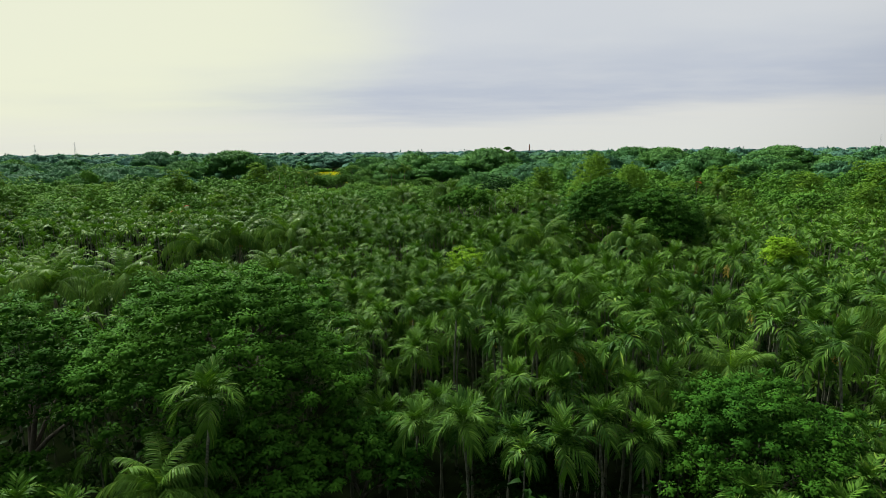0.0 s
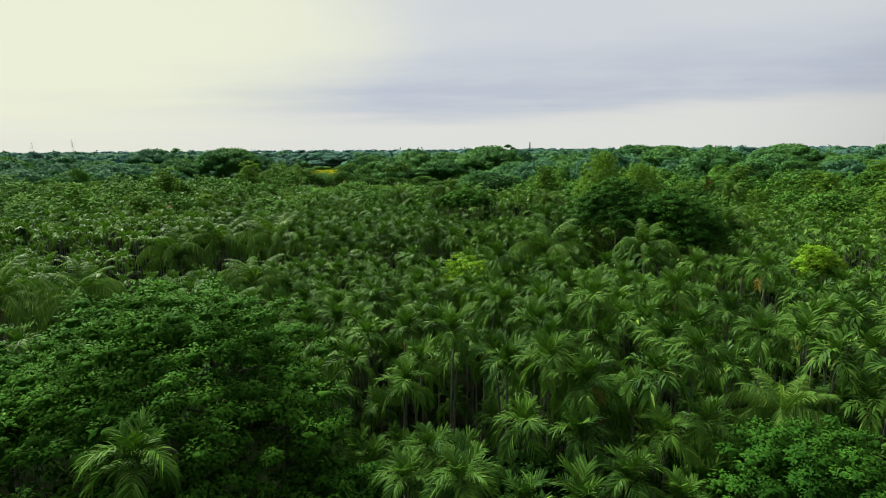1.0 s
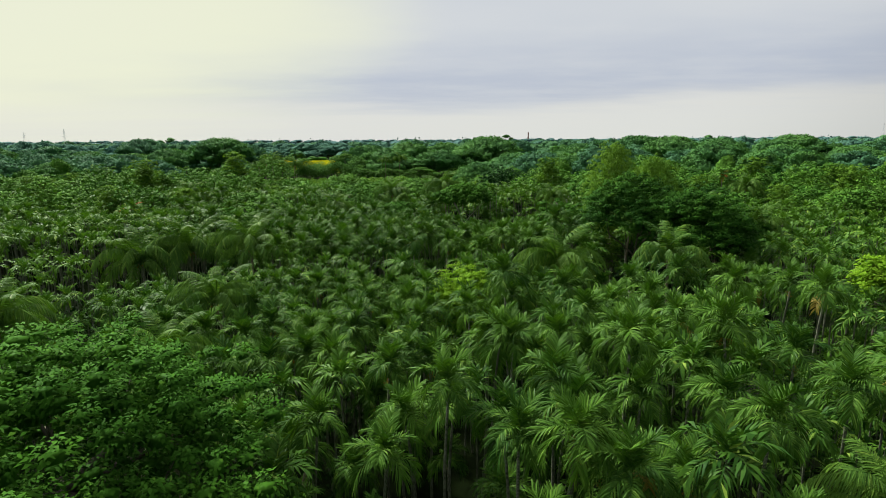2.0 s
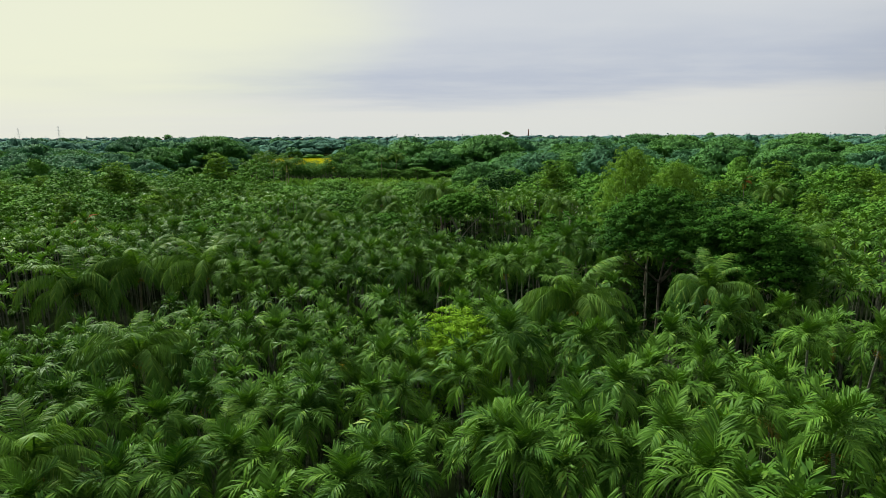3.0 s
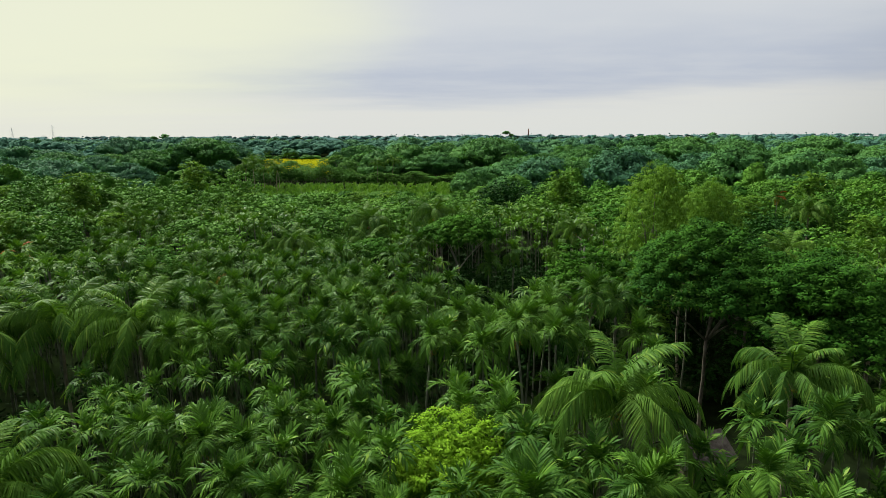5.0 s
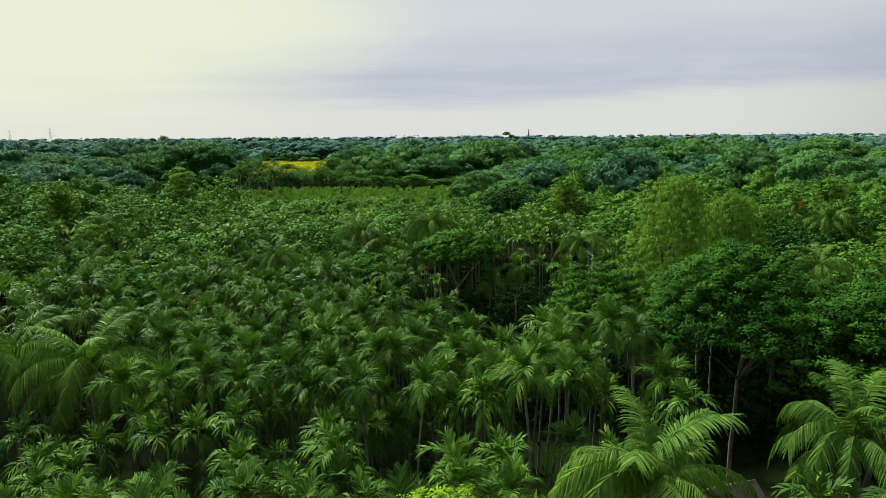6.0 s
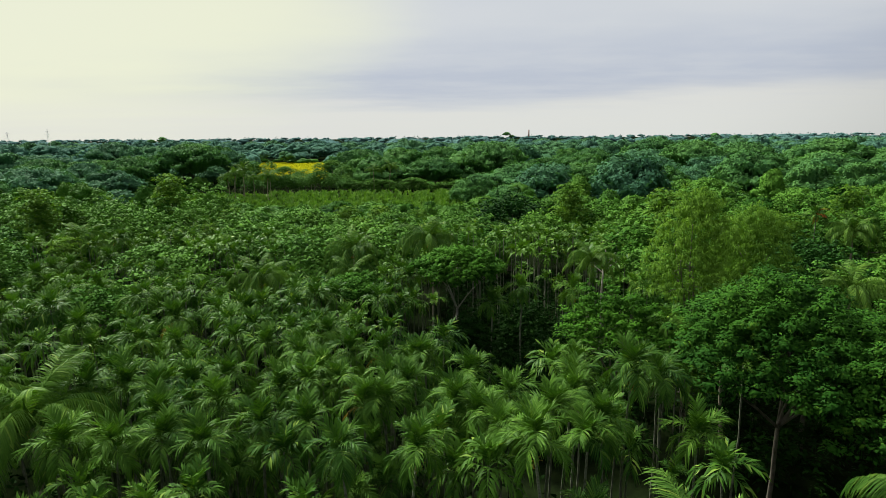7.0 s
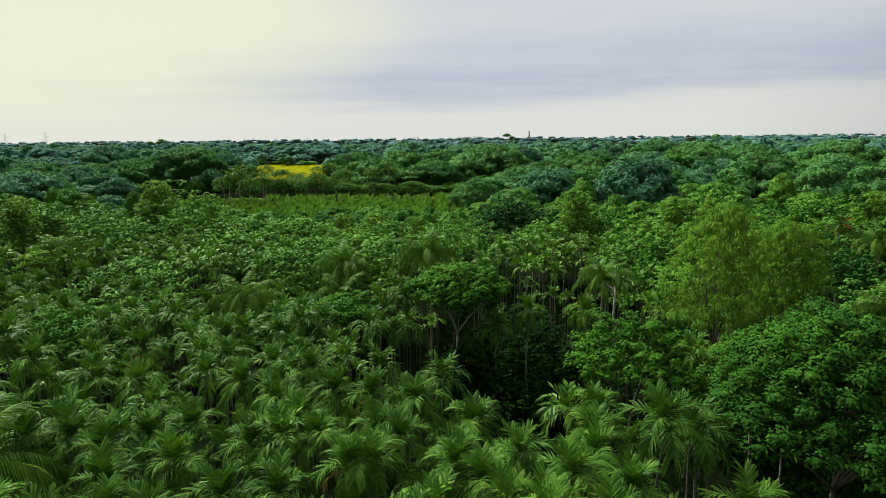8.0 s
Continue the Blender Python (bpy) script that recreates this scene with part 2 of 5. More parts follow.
# ---- mesh helpers ----
class Geo:
    """Triangles and quads gathered before they become one mesh."""

    def __init__(self):
        self.v, self.f = [], []

    def face(self, *points):
        k = len(self.v)
        self.v.extend(tuple(p) for p in points)
        self.f.append(tuple(range(k, k + len(points))))

    def strip(self, rows):
        """A ribbon through rows of two points; a row of one point ends it in a tip."""
        k, ids = len(self.v), []
        for r in rows:
            ids.append(tuple(range(len(self.v), len(self.v) + len(r))))
            self.v.extend(tuple(p) for p in r)
        for a, b in zip(ids, ids[1:]):
            self.f.append((a[0], a[-1], b[-1], b[0]) if len(b) > 1 else (a[0], a[-1], b[0]))

    def tube(self, points, radii, sides=6, cap=True):
        """A tapered tube along points."""
        k = len(self.v)
        pts = [Vector(p) for p in points]
        for i, (p, r) in enumerate(zip(pts, radii)):
            d = (pts[min(i + 1, len(pts) - 1)] - pts[max(i - 1, 0)]).normalized()
            a = d.cross(Vector((1, 0, 0) if abs(d.x) < 0.8 else (0, 1, 0))).normalized()
            b = d.cross(a)
            for s in range(sides):
                w = 2 * math.pi * s / sides
                self.v.append(tuple(p + a * (r * math.cos(w)) + b * (r * math.sin(w))))
        for i in range(len(pts) - 1):
            for s in range(sides):
                t = (s + 1) % sides
                self.f.append((k + i * sides + s, k + i * sides + t, k + (i + 1) * sides + t, k + (i + 1) * sides + s))
        if cap:
            self.f.append(tuple(k + (len(pts) - 1) * sides + s for s in range(sides)))

    def nut(self, c, r, stretch=1.2):
        k = len(self.v)
        c = Vector(c)
        self.v.extend([tuple(c + Vector((0, 0, r * stretch))), tuple(c - Vector((0, 0, r * stretch)))])
        for s in range(5):
            w = 2 * math.pi * s / 5
            self.v.append(tuple(c + Vector((r * math.cos(w), r * math.sin(w), 0))))
        for s in range(5):
            t = (s + 1) % 5
            self.f += [(k, k + 2 + s, k + 2 + t), (k + 1, k + 2 + t, k + 2 + s)]

    def box(self, lo, hi):
        k = len(self.v)
        self.v += [(x, y, z) for z in (lo[2], hi[2]) for y in (lo[1], hi[1]) for x in (lo[0], hi[0])]
        self.f += [tuple(k + i for i in q) for q in ((0, 2, 3, 1), (4, 5, 7, 6), (0, 1, 5, 4), (2, 6, 7, 3), (0, 4, 6, 2), (1, 3, 7, 5))]

    def mesh(self, name, material, smooth=False):
        me = bpy.data.meshes.new(name)
        me.from_pydata(self.v, [], self.f)
        me.materials.append(material)
        if smooth:
            me.shade_smooth()
        return me

    def arrays(self):
        tris = [(f[0], f[i], f[i + 1]) for f in self.f for i in range(1, len(f) - 1)]
        return np.array(self.v, np.float32), np.array(tris, np.int32)


def mesh_from_arrays(name, verts, tris, material, normals=None):
    me = bpy.data.meshes.new(name)
    me.vertices.add(len(verts))
    me.vertices.foreach_set("co", np.ascontiguousarray(verts, np.float32).ravel())
    me.loops.add(len(tris) * 3)
    me.loops.foreach_set("vertex_index", np.ascontiguousarray(tris, np.int32).ravel())
    me.polygons.add(len(tris))
    me.polygons.foreach_set("loop_start", np.arange(0, len(tris) * 3, 3, dtype=np.int32))
    if normals is not None:
        me.polygons.foreach_set("use_smooth", np.ones(len(tris), bool))
    me.update(calc_edges=True)
    if normals is not None:
        me.normals_split_custom_set_from_vertices(np.asarray(normals, np.float32).tolist())
    me.materials.append(material)
    return me


def unit(a):
    return a / (np.linalg.norm(a, axis=1, keepdims=True) + 1e-6)


def turned(v, t, ways, soft=0.65):
    """Faces of loose leaves turned outwards along ways (one a vertex), and normals between the leaf's own and its tuft's."""
    own = unit(np.cross(v[t[:, 1]] - v[t[:, 0]], v[t[:, 2]] - v[t[:, 0]]))
    back = (own * ways[t[:, 0]]).sum(1) < 0
    t = np.where(back[:, None], t[:, ::-1], t)
    own = np.where(back[:, None], -own, own)
    n = np.zeros_like(v)
    np.add.at(n, t.ravel(), np.repeat(own, 3, 0))
    return t.astype(np.int32), unit(unit(n) * (1 - soft) + ways * soft).astype(np.float32)


def part(name, data, parent, label=""):
    ob = new(name, data)
    ob.parent = parent
    return tagged(ob, label) if label else ob


def strew(name, models, places, material):
    """One mesh of many copies of a few models; places: rows of x, y, z, turn, size, stretch."""
    vs, ts, ns, k = [], [], [], 0
    for i, (x, y, z, turn, size, tall) in enumerate(places):
        v, t, *n = models[i % len(models)]
        c, s = math.cos(turn), math.sin(turn)
        spin = np.array([[c, s, 0], [-s, c, 0], [0, 0, 1]], np.float32)
        vs.append(v @ (spin * np.array([size, size, size * tall], np.float32)) + np.array([x, y, z], np.float32))
        ts.append(t + k)
        k += len(v)
        ns.extend(q @ spin for q in n)
    return mesh_from_arrays(name, np.concatenate(vs), np.concatenate(ts), material, np.concatenate(ns) if ns else None)


# ---- palms ----
def frond_geo(length, rise, fall, count, blade, width, droop, rng, rachis=0.022, start=0.14, sides=3, lean_v=0.35, spread=0.9, full=True, hang=0.0):
    """A feather leaf that leaves the origin along +x at the angle rise and bends to the angle fall; blade: length of its leaflets.
    full: leaflets with parallel sides and a bent tip; otherwise plain lozenges."""
    g = Geo()
    steps = 14
    line, ways = [Vector((0, 0, 0))], []
    for i in range(steps):
        a = radians(rise + (fall - rise) * ((i + 0.5) / steps) ** 1.15)
        ways.append(Vector((math.cos(a), 0, math.sin(a))))
        line.append(line[-1] + ways[-1] * (length / steps))
    if sides > 2:
        pick = [0, 4, 8, 11, 14]
        g.tube([line[i] for i in pick], [rachis * (1.5 - 1.35 * i / steps) for i in pick], sides, False)
    else:
        g.strip([(line[i] + Vector((0, -rachis, 0)), line[i] + Vector((0, rachis, 0))) for i in (0, 5, 10)] + [(line[14],)])
    for side in (-1, 1):
        for j in range(count):
            s = start + (1 - start) * (j + rng.uniform(0.2, 0.8)) / count
            f = s * steps
            i = min(int(f), steps - 1)
            p = line[i].lerp(line[i + 1], f - i)
            d = ways[i]
            up = Vector((-d.z, 0, d.x))
            swell = max(0.3, math.sin(math.pi * min(1.0, 0.25 + 0.55 * (s - start) / (1 - start))) ** 0.7)
            ln = blade * swell * rng.uniform(0.85, 1.12)
            fwd = (1 - spread) + 0.95 * s ** 1.5
            out = (Vector((0, side, 0)) + d * fwd + up * (lean_v * rng.uniform(-0.1, 1.7)) + d * rng.uniform(-0.12, 0.2) + Vector((0, 0, -hang * rng.uniform(0.7, 1.3)))).normalized()
            cross = (d - out * d.dot(out)).normalized()
            cross = (cross + up * (side * rng.uniform(-0.6, 0.6))).normalized() * (width * 0.5)
            sag = Vector((0, 0, -1)) * (ln * droop * rng.uniform(0.6, 1.4))
            if full:
                a, b = p + out * (ln * 0.3) + sag * 0.06, p + out * (ln * 0.68) + sag * 0.42
                g.strip([(p - cross * 0.4, p + cross * 0.4), (a - cross, a + cross), (b - cross * 0.85, b + cross * 0.85), (p + out * (ln * 0.93) + sag,)])
                continue
            mid = p + out * (ln * 0.45) + sag * 0.12
            tip = p + out * (ln * 0.95) + sag
            k = len(g.v)
            g.v += [tuple(p), tuple(mid - cross), tuple(mid + cross), tuple(tip)]
            g.f += [(k, k + 1, k + 2), (k + 1, k + 3, k + 2)]
    return g


def areca_crown_plan(rng):
    """Which fronds stand in a crown: kind, turn about the trunk, extra height of the foot, size."""
    plan = []
    turn = rng.uniform(0, 360)
    for i in range(13):
        turn += 137.5 + rng.uniform(-12, 12)
        kind = 0 if i < 4 else 1 if i < 8 else 2
        plan.append((kind, turn, 0.30 - 0.032 * i, rng.uniform(1.04, 1.36) * (0.85 if i == 0 else 1.0)))
    return plan


rng = random.Random(11)
ARECA_FRONDS = [[frond_geo(L, a + rng.uniform(-4, 4), b + rng.uniform(-8, 8), 30, 0.84, 0.05, dr, rng, 0.022, 0.10, 3, 0.5, 0.34).mesh("areca_frond", M_ARECA)
                 for _ in range(3)] for L, a, b, dr in ((1.5, 84, 30, 0.14), (1.8, 66, -42, 0.42), (1.75, 30, -84, 0.7))]
ARECA_DRY = frond_geo(2.0, 5, -85, 15, 0.6, 0.08, 0.5, rng).mesh("dry_frond", M_DRY)
ARECA_RUST = frond_geo(2.1, 10, -80, 15, 0.6, 0.10, 0.5, rng).mesh("rust_frond", M_RUST)


def areca_trunk(height, rng):
    g = Geo()
    bow = Vector((rng.uniform(-0.5, 0.5), rng.uniform(-0.5, 0.5), 0))
    n = 7
    pts = [Vector((0, 0, height * i / n)) + bow * math.sin(math.pi * i / n) for i in range(n + 1)]
    g.tube(pts, [0.13] + [0.105 - 0.025 * i / n for i in range(1, n + 1)], 8)
    return g.mesh("areca_trunk", M_ARECA_BARK, True)


def nut_bunch(rng):
    g = Geo()
    for a in range(3):
        w = a * 2.1 + rng.uniform(-0.4, 0.4)
        d = Vector((math.cos(w), math.sin(w), 0))
        g.tube([(0, 0, 0), d * 0.22 + Vector((0, 0, -0.05)), d * 0.36 + Vector((0, 0, -0.35))], [0.02, 0.016, 0.01], 4)
        for _ in range(8):
            g.nut(d * rng.uniform(0.16, 0.42) + Vector((rng.uniform(-.12, .12), rng.uniform(-.12, .12), rng.uniform(-0.5, -0.05))), 0.045)
    return g.mesh("betel_fruit", M_NUT)


SHAFT = Geo()
SHAFT.tube([(0, 0, 0), (0, 0, 0.12), (0, 0, 0.6), (0, 0, 0.95)], [0.085, 0.12, 0.10, 0.06], 8)
SHAFT = SHAFT.mesh("crownshaft", M_SHAFT, True)
NUTS = nut_bunch(random.Random(5))


def build_areca(height, seed, label, nuts=False, dry=0, rust=0):
    """An areca palm with its leaves at that height."""
    rng = random.Random(seed)
    root = tagged(new("areca_palm"), label, "palm tree", "areca palms of the grove")
    part("trunk", areca_trunk(height - 0.9, rng), root, "slender pale grey ringed trunk")
    shaft = part("crownshaft", SHAFT, root, "smooth green crownshaft")
    shaft.location = (0, 0, height - 0.95)
    for kind, turn, lift, size in areca_crown_plan(rng):
        f = part("frond", rng.choice(ARECA_FRONDS[kind]), root)
        f.matrix_basis = pose(0, 0, height - 0.25 + lift, rng.uniform(-12, 12), rng.uniform(-12, 10), turn) @ Matrix.Diagonal((size, size, size, 1))
    for i in range(dry):
        f = part("dry_frond", ARECA_DRY, root, "withered yellow frond hanging down")
        f.matrix_basis = pose(0, 0, height - 0.4, 0, 0, rng.uniform(0, 360))
    for i in range(rust):
        f = part("dry_frond", ARECA_RUST, root, "dead rust-coloured frond")
        f.matrix_basis = pose(0, 0, height - 0.2, 0, -75 + 40 * i, rng.uniform(0, 360))
    if nuts:
        part("betel_fruit", NUTS, root, "hanging orange-green betel nut fruit").location = (0, 0, height - 0.95)
    return root


ARECA_HEIGHTS = (8.0, 10.5, 12.0, 13.5, 15.0)
A_LABEL = "slender areca palm with arching dark green feather fronds"
N_LABEL = "slender areca palm with a bunch of ripening nuts"
D_LABEL = "slender areca palm with a withered yellow frond hanging"


def coconut_crown_plan(rng, n=21):
    plan, turn = [], rng.uniform(0, 360)
    for i in range(n):
        turn += 137.5 + rng.uniform(-10, 10)
        plan.append((0 if i < 5 else 1 if i < 14 else 2, turn, rng.uniform(0.88, 1.08)))
    return plan


rng = random.Random(23)
COCO_FRONDS = [[frond_geo(L, a + rng.uniform(-5, 5), b + rng.uniform(-10, 10), 76, 0.98, 0.05, dr, rng, 0.05, 0.12, 3, 0.05, 0.74, True, hang).mesh("coconut_frond", M_COCO)
                for _ in range(3)] for L, a, b, dr, hang in ((4.3, 84, 0, 0.35, 0.25), (5.0, 68, -80, 0.45, 0.85), (4.7, 30, -89, 0.4, 0.9))]
COCO_SPEAR = frond_geo(2.8, 88, 78, 14, 0.28, 0.06, 0.05, rng, 0.04).mesh("spear_leaf", M_LIME)


def build_coconut(height, seed, label, n=19, size=1.0, spear=False, nuts=6):
    rng = random.Random(seed)
    root = tagged(new("coconut_palm"), label, "palm tree", "coconut palms")
    g = Geo()
    bow = Vector((rng.uniform(-0.9, 0.9), rng.uniform(-0.9, 0.9), 0))
    k = 9
    g.tube([Vector((0, 0, height * i / k)) + bow * math.sin(math.pi * i / k) for i in range(k + 1)],
           [0.26, 0.2] + [0.165 - 0.004 * i for i in range(k - 1)], 9)
    part("trunk", g.mesh("coconut_trunk", M_COCO_BARK, True), root, "grey-brown ringed trunk")
    for kind, turn, s in coconut_crown_plan(rng, n):
        f = part("frond", rng.choice(COCO_FRONDS[kind]), root)
        s *= size * 1.12
        f.matrix_basis = pose(0, 0, height - 0.1, rng.uniform(-14, 14), rng.uniform(-10, 8), turn) @ Matrix.Diagonal((s, s, s, 1))
    if spear:
        part("spear_leaf", COCO_SPEAR, root, "pale yellow unopened spear leaf").location = (0, 0, height - 0.1)
    for i in range(nuts):
        g = Geo()
        w = i * 1.1 + rng.uniform(0, 0.5)
        g.nut((0.3 * math.cos(w), 0.3 * math.sin(w), height - 0.45 - 0.1 * (i % 3)), 0.14)
        part("coconut", g.mesh("coconut", M_COCONUT, True), root, "ripening orange-brown coconut")
    return root


# ---- broadleaf trees ----
def leaf_clumps(centres, ways, leaves, length, width, rng, droop=0.25, puff=0.0):
    """Tufts of pointed leaves: at each centre some blades spread over a small dome (or from one point) round the way that the tuft faces."""
    c = np.repeat(centres, leaves, 0)
    w = np.repeat(ways, leaves, 0)
    m = len(c)
    if puff:
        u = rng.normal(size=(m, 3))
        u /= np.linalg.norm(u, axis=1, keepdims=True)
        u[:, 2] = np.where(u[:, 2] < -0.15, -u[:, 2], u[:, 2])
        size = np.repeat(rng.uniform(0.7, 1.3, (len(centres), 1)), leaves, 0) * puff
        c = c + u * size * np.array([[1.0, 1.0, 0.72]]) * rng.uniform(0.86, 1.06, (m, 1))
        w = u + np.array([[0, 0, 0.2]])
        w /= np.linalg.norm(w, axis=1, keepdims=True) + 1e-6
    d = rng.normal(size=(m, 3))
    d -= (d * w).sum(1, keepdims=True) * w
    d /= np.linalg.norm(d, axis=1, keepdims=True) + 1e-6
    if not puff:
        c = c + rng.normal(scale=0.28 * length, size=(m, 3))
    d = d + w * rng.uniform(-0.05 if puff else 0.0, 0.45, (m, 1))
    d /= np.linalg.norm(d, axis=1, keepdims=True)
    side = np.cross(d, w + rng.normal(scale=0.3, size=(m, 3)))
    side /= np.linalg.norm(side, axis=1, keepdims=True) + 1e-6
    ln = length * rng.uniform(0.65, 1.2, (m, 1))
    wd = width * rng.uniform(0.7, 1.2, (m, 1)) * 0.5
    foot = c - d * ln * (0.4 if puff else -0.08)
    mid = foot + d * ln * 0.5
    tip = foot + d * ln + np.array([[0, 0, -1.0]]) * ln * droop
    v = np.stack([foot, mid - side * wd, tip, mid + side * wd], 1).reshape(-1, 3)
    k = (np.arange(m) * 4)[:, None]
    t = np.concatenate([k + [0, 1, 3], k + [1, 2, 3]], 1).reshape(-1, 3)
    return v.astype(np.float32), t.astype(np.int32)


def puffs(centres, ways, leaves, length, width, puff, rng, droop=0.25, around=6, flat=0.75, core=0.5):
    """Mop-like tufts: blades that spread from each centre outwards and up, and hang at their tips, over a small knot of close twigs."""
    n = len(centres)
    size = rng.uniform(0.62, 1.3, (n, 1, 1)) * puff
    rows = (-0.35, 0.55) if around > 5 else (0.1,)
    step = 2 * math.pi / around
    ring = [(math.cos(el) * math.cos(a * step + el), math.cos(el) * math.sin(a * step + el), math.sin(el)) for el in rows for a in range(around)]
    knot = np.array(ring + [(0, 0, 0.8), (0, 0, -0.4)])
    k = len(knot)
    shape = rng.uniform(core - 0.2, core, (n, k, 1)) * np.array([[[1.0, 1.0, flat]]])
    v = (centres[:, None, :] + knot[None] * size * shape).reshape(-1, 3)
    t = []
    for j in range(around):
        q = (j + 1) % around
        if len(rows) > 1:
            t += [(j, q, around + q), (j, around + q, around + j)]
        t += [(k - 2 - around + j, k - 2 - around + q, k - 2), (q, j, k - 1)]
    t = (np.arange(n)[:, None, None] * k + np.array(t)[None]).reshape(-1, 3)
    m = n * leaves
    u = rng.normal(size=(m, 3))
    u /= np.linalg.norm(u, axis=1, keepdims=True)
    u[:, 2] = np.where(u[:, 2] < -0.12, -u[:, 2], u[:, 2])
    big = np.repeat(size[:, 0], leaves, 0)
    way = u * np.array([[1.0, 1.0, 0.25]]) + rng.normal(scale=0.35, size=(m, 3)) * np.array([[1, 1, 0.5]])
    way /= np.linalg.norm(way, axis=1, keepdims=True) + 1e-6
    side = np.cross(way, u + np.array([[0, 0, 0.6]]) + rng.normal(scale=0.3, size=(m, 3)))
    side /= np.linalg.norm(side, axis=1, keepdims=True) + 1e-6
    ln = length * rng.uniform(0.7, 1.25, (m, 1))
    wd = width * rng.uniform(0.7, 1.2, (m, 1)) * 0.5
    foot = np.repeat(centres, leaves, 0) + u * big * np.array([[1.0, 1.0, flat]]) * rng.uniform(0.58, 1.0, (m, 1)) - way * ln * 0.4
    mid = foot + way * ln * 0.5
    tip = foot + way * ln - np.array([[0, 0, 1.0]]) * ln * droop * rng.uniform(0.5, 2.2, (m, 1))
    lv = np.stack([foot, mid - side * wd, tip, mid + side * wd], 1).reshape(-1, 3)
    q = (np.arange(m) * 4)[:, None]
    lt = np.concatenate([q + [0, 1, 3], q + [1, 2, 3]], 1).reshape(-1, 3)
    face = unit(u + 0.45 * np.repeat(ways, leaves, 0))
    lt, ln = turned(lv, lt, np.repeat(face, 4, 0), 0.84)
    kn = unit(np.tile(knot, (n, 1)))
    return np.concatenate([v, lv]).astype(np.float32), np.concatenate([t, lt + len(v)]).astype(np.int32), np.concatenate([kn, ln])


def crown_points(radius, top, base, lobes, per_lobe, rng, shape="dome", lobe_size=0.36, under=0.3):
    """Where clumps sit in a crown: on the upper sides of lobes that fill a dome, an umbrella or an upright egg."""
    tall = top - base
    out_c, out_w, hubs = [], [], []
    for i in range(lobes):
        f = (i + 0.5) / lobes
        a = i * 2.39996 + rng.uniform(-0.35, 0.35)
        if shape == "umbrella":
            r = radius * math.sqrt(f) * rng.uniform(0.85, 1.03)
            z = base + tall * (0.85 - 0.55 * (r / radius) ** 2) + rng.uniform(-0.06, 0.06) * tall
            sq = 0.42
        elif shape == "egg":
            z = base + tall * (0.08 + 0.82 * f)
            r = radius * math.sin(math.pi * min(0.97, 0.22 + 0.74 * f)) ** 0.8 * rng.uniform(0.25, 0.85)
            sq = 0.9
        else:
            el = math.asin(min(1.0, 1 - 0.98 * f)) if i % 5 else rng.uniform(0.1, 0.6)
            r = radius * math.cos(el) * rng.uniform(0.66, 0.86)
            z = base + tall * (0.16 + 0.64 * math.sin(el) * rng.uniform(0.85, 1.08))
            sq = 0.72
        hub = np.array([r * math.cos(a), r * math.sin(a), z])
        size = radius * lobe_size * rng.uniform(0.75, 1.2)
        hubs.append((hub, size))
        q = (np.arange(per_lobe) + 0.5) / per_lobe
        dz = 1 - (1 + under) * q + rng.uniform(-0.08, 0.08, per_lobe)
        dz = np.clip(dz, -0.6, 1.0)
        turn = np.arange(per_lobe) * 2.39996 + rng.uniform(0, 6.28) + rng.uniform(-0.3, 0.3, per_lobe)
        d = np.stack([np.sqrt(1 - dz ** 2) * np.cos(turn), np.sqrt(1 - dz ** 2) * np.sin(turn), dz], 1)
        rad = size * rng.uniform(0.78, 1.28, (per_lobe, 1))
        out_c.append(hub + d * rad * np.array([[1, 1, sq]]))
        w = d * np.array([[0.8, 0.8, 1.0]]) + np.array([[0, 0, 0.55]])
        out_w.append(w / np.linalg.norm(w, axis=1, keepdims=True))
    return np.concatenate(out_c), np.concatenate(out_w), hubs


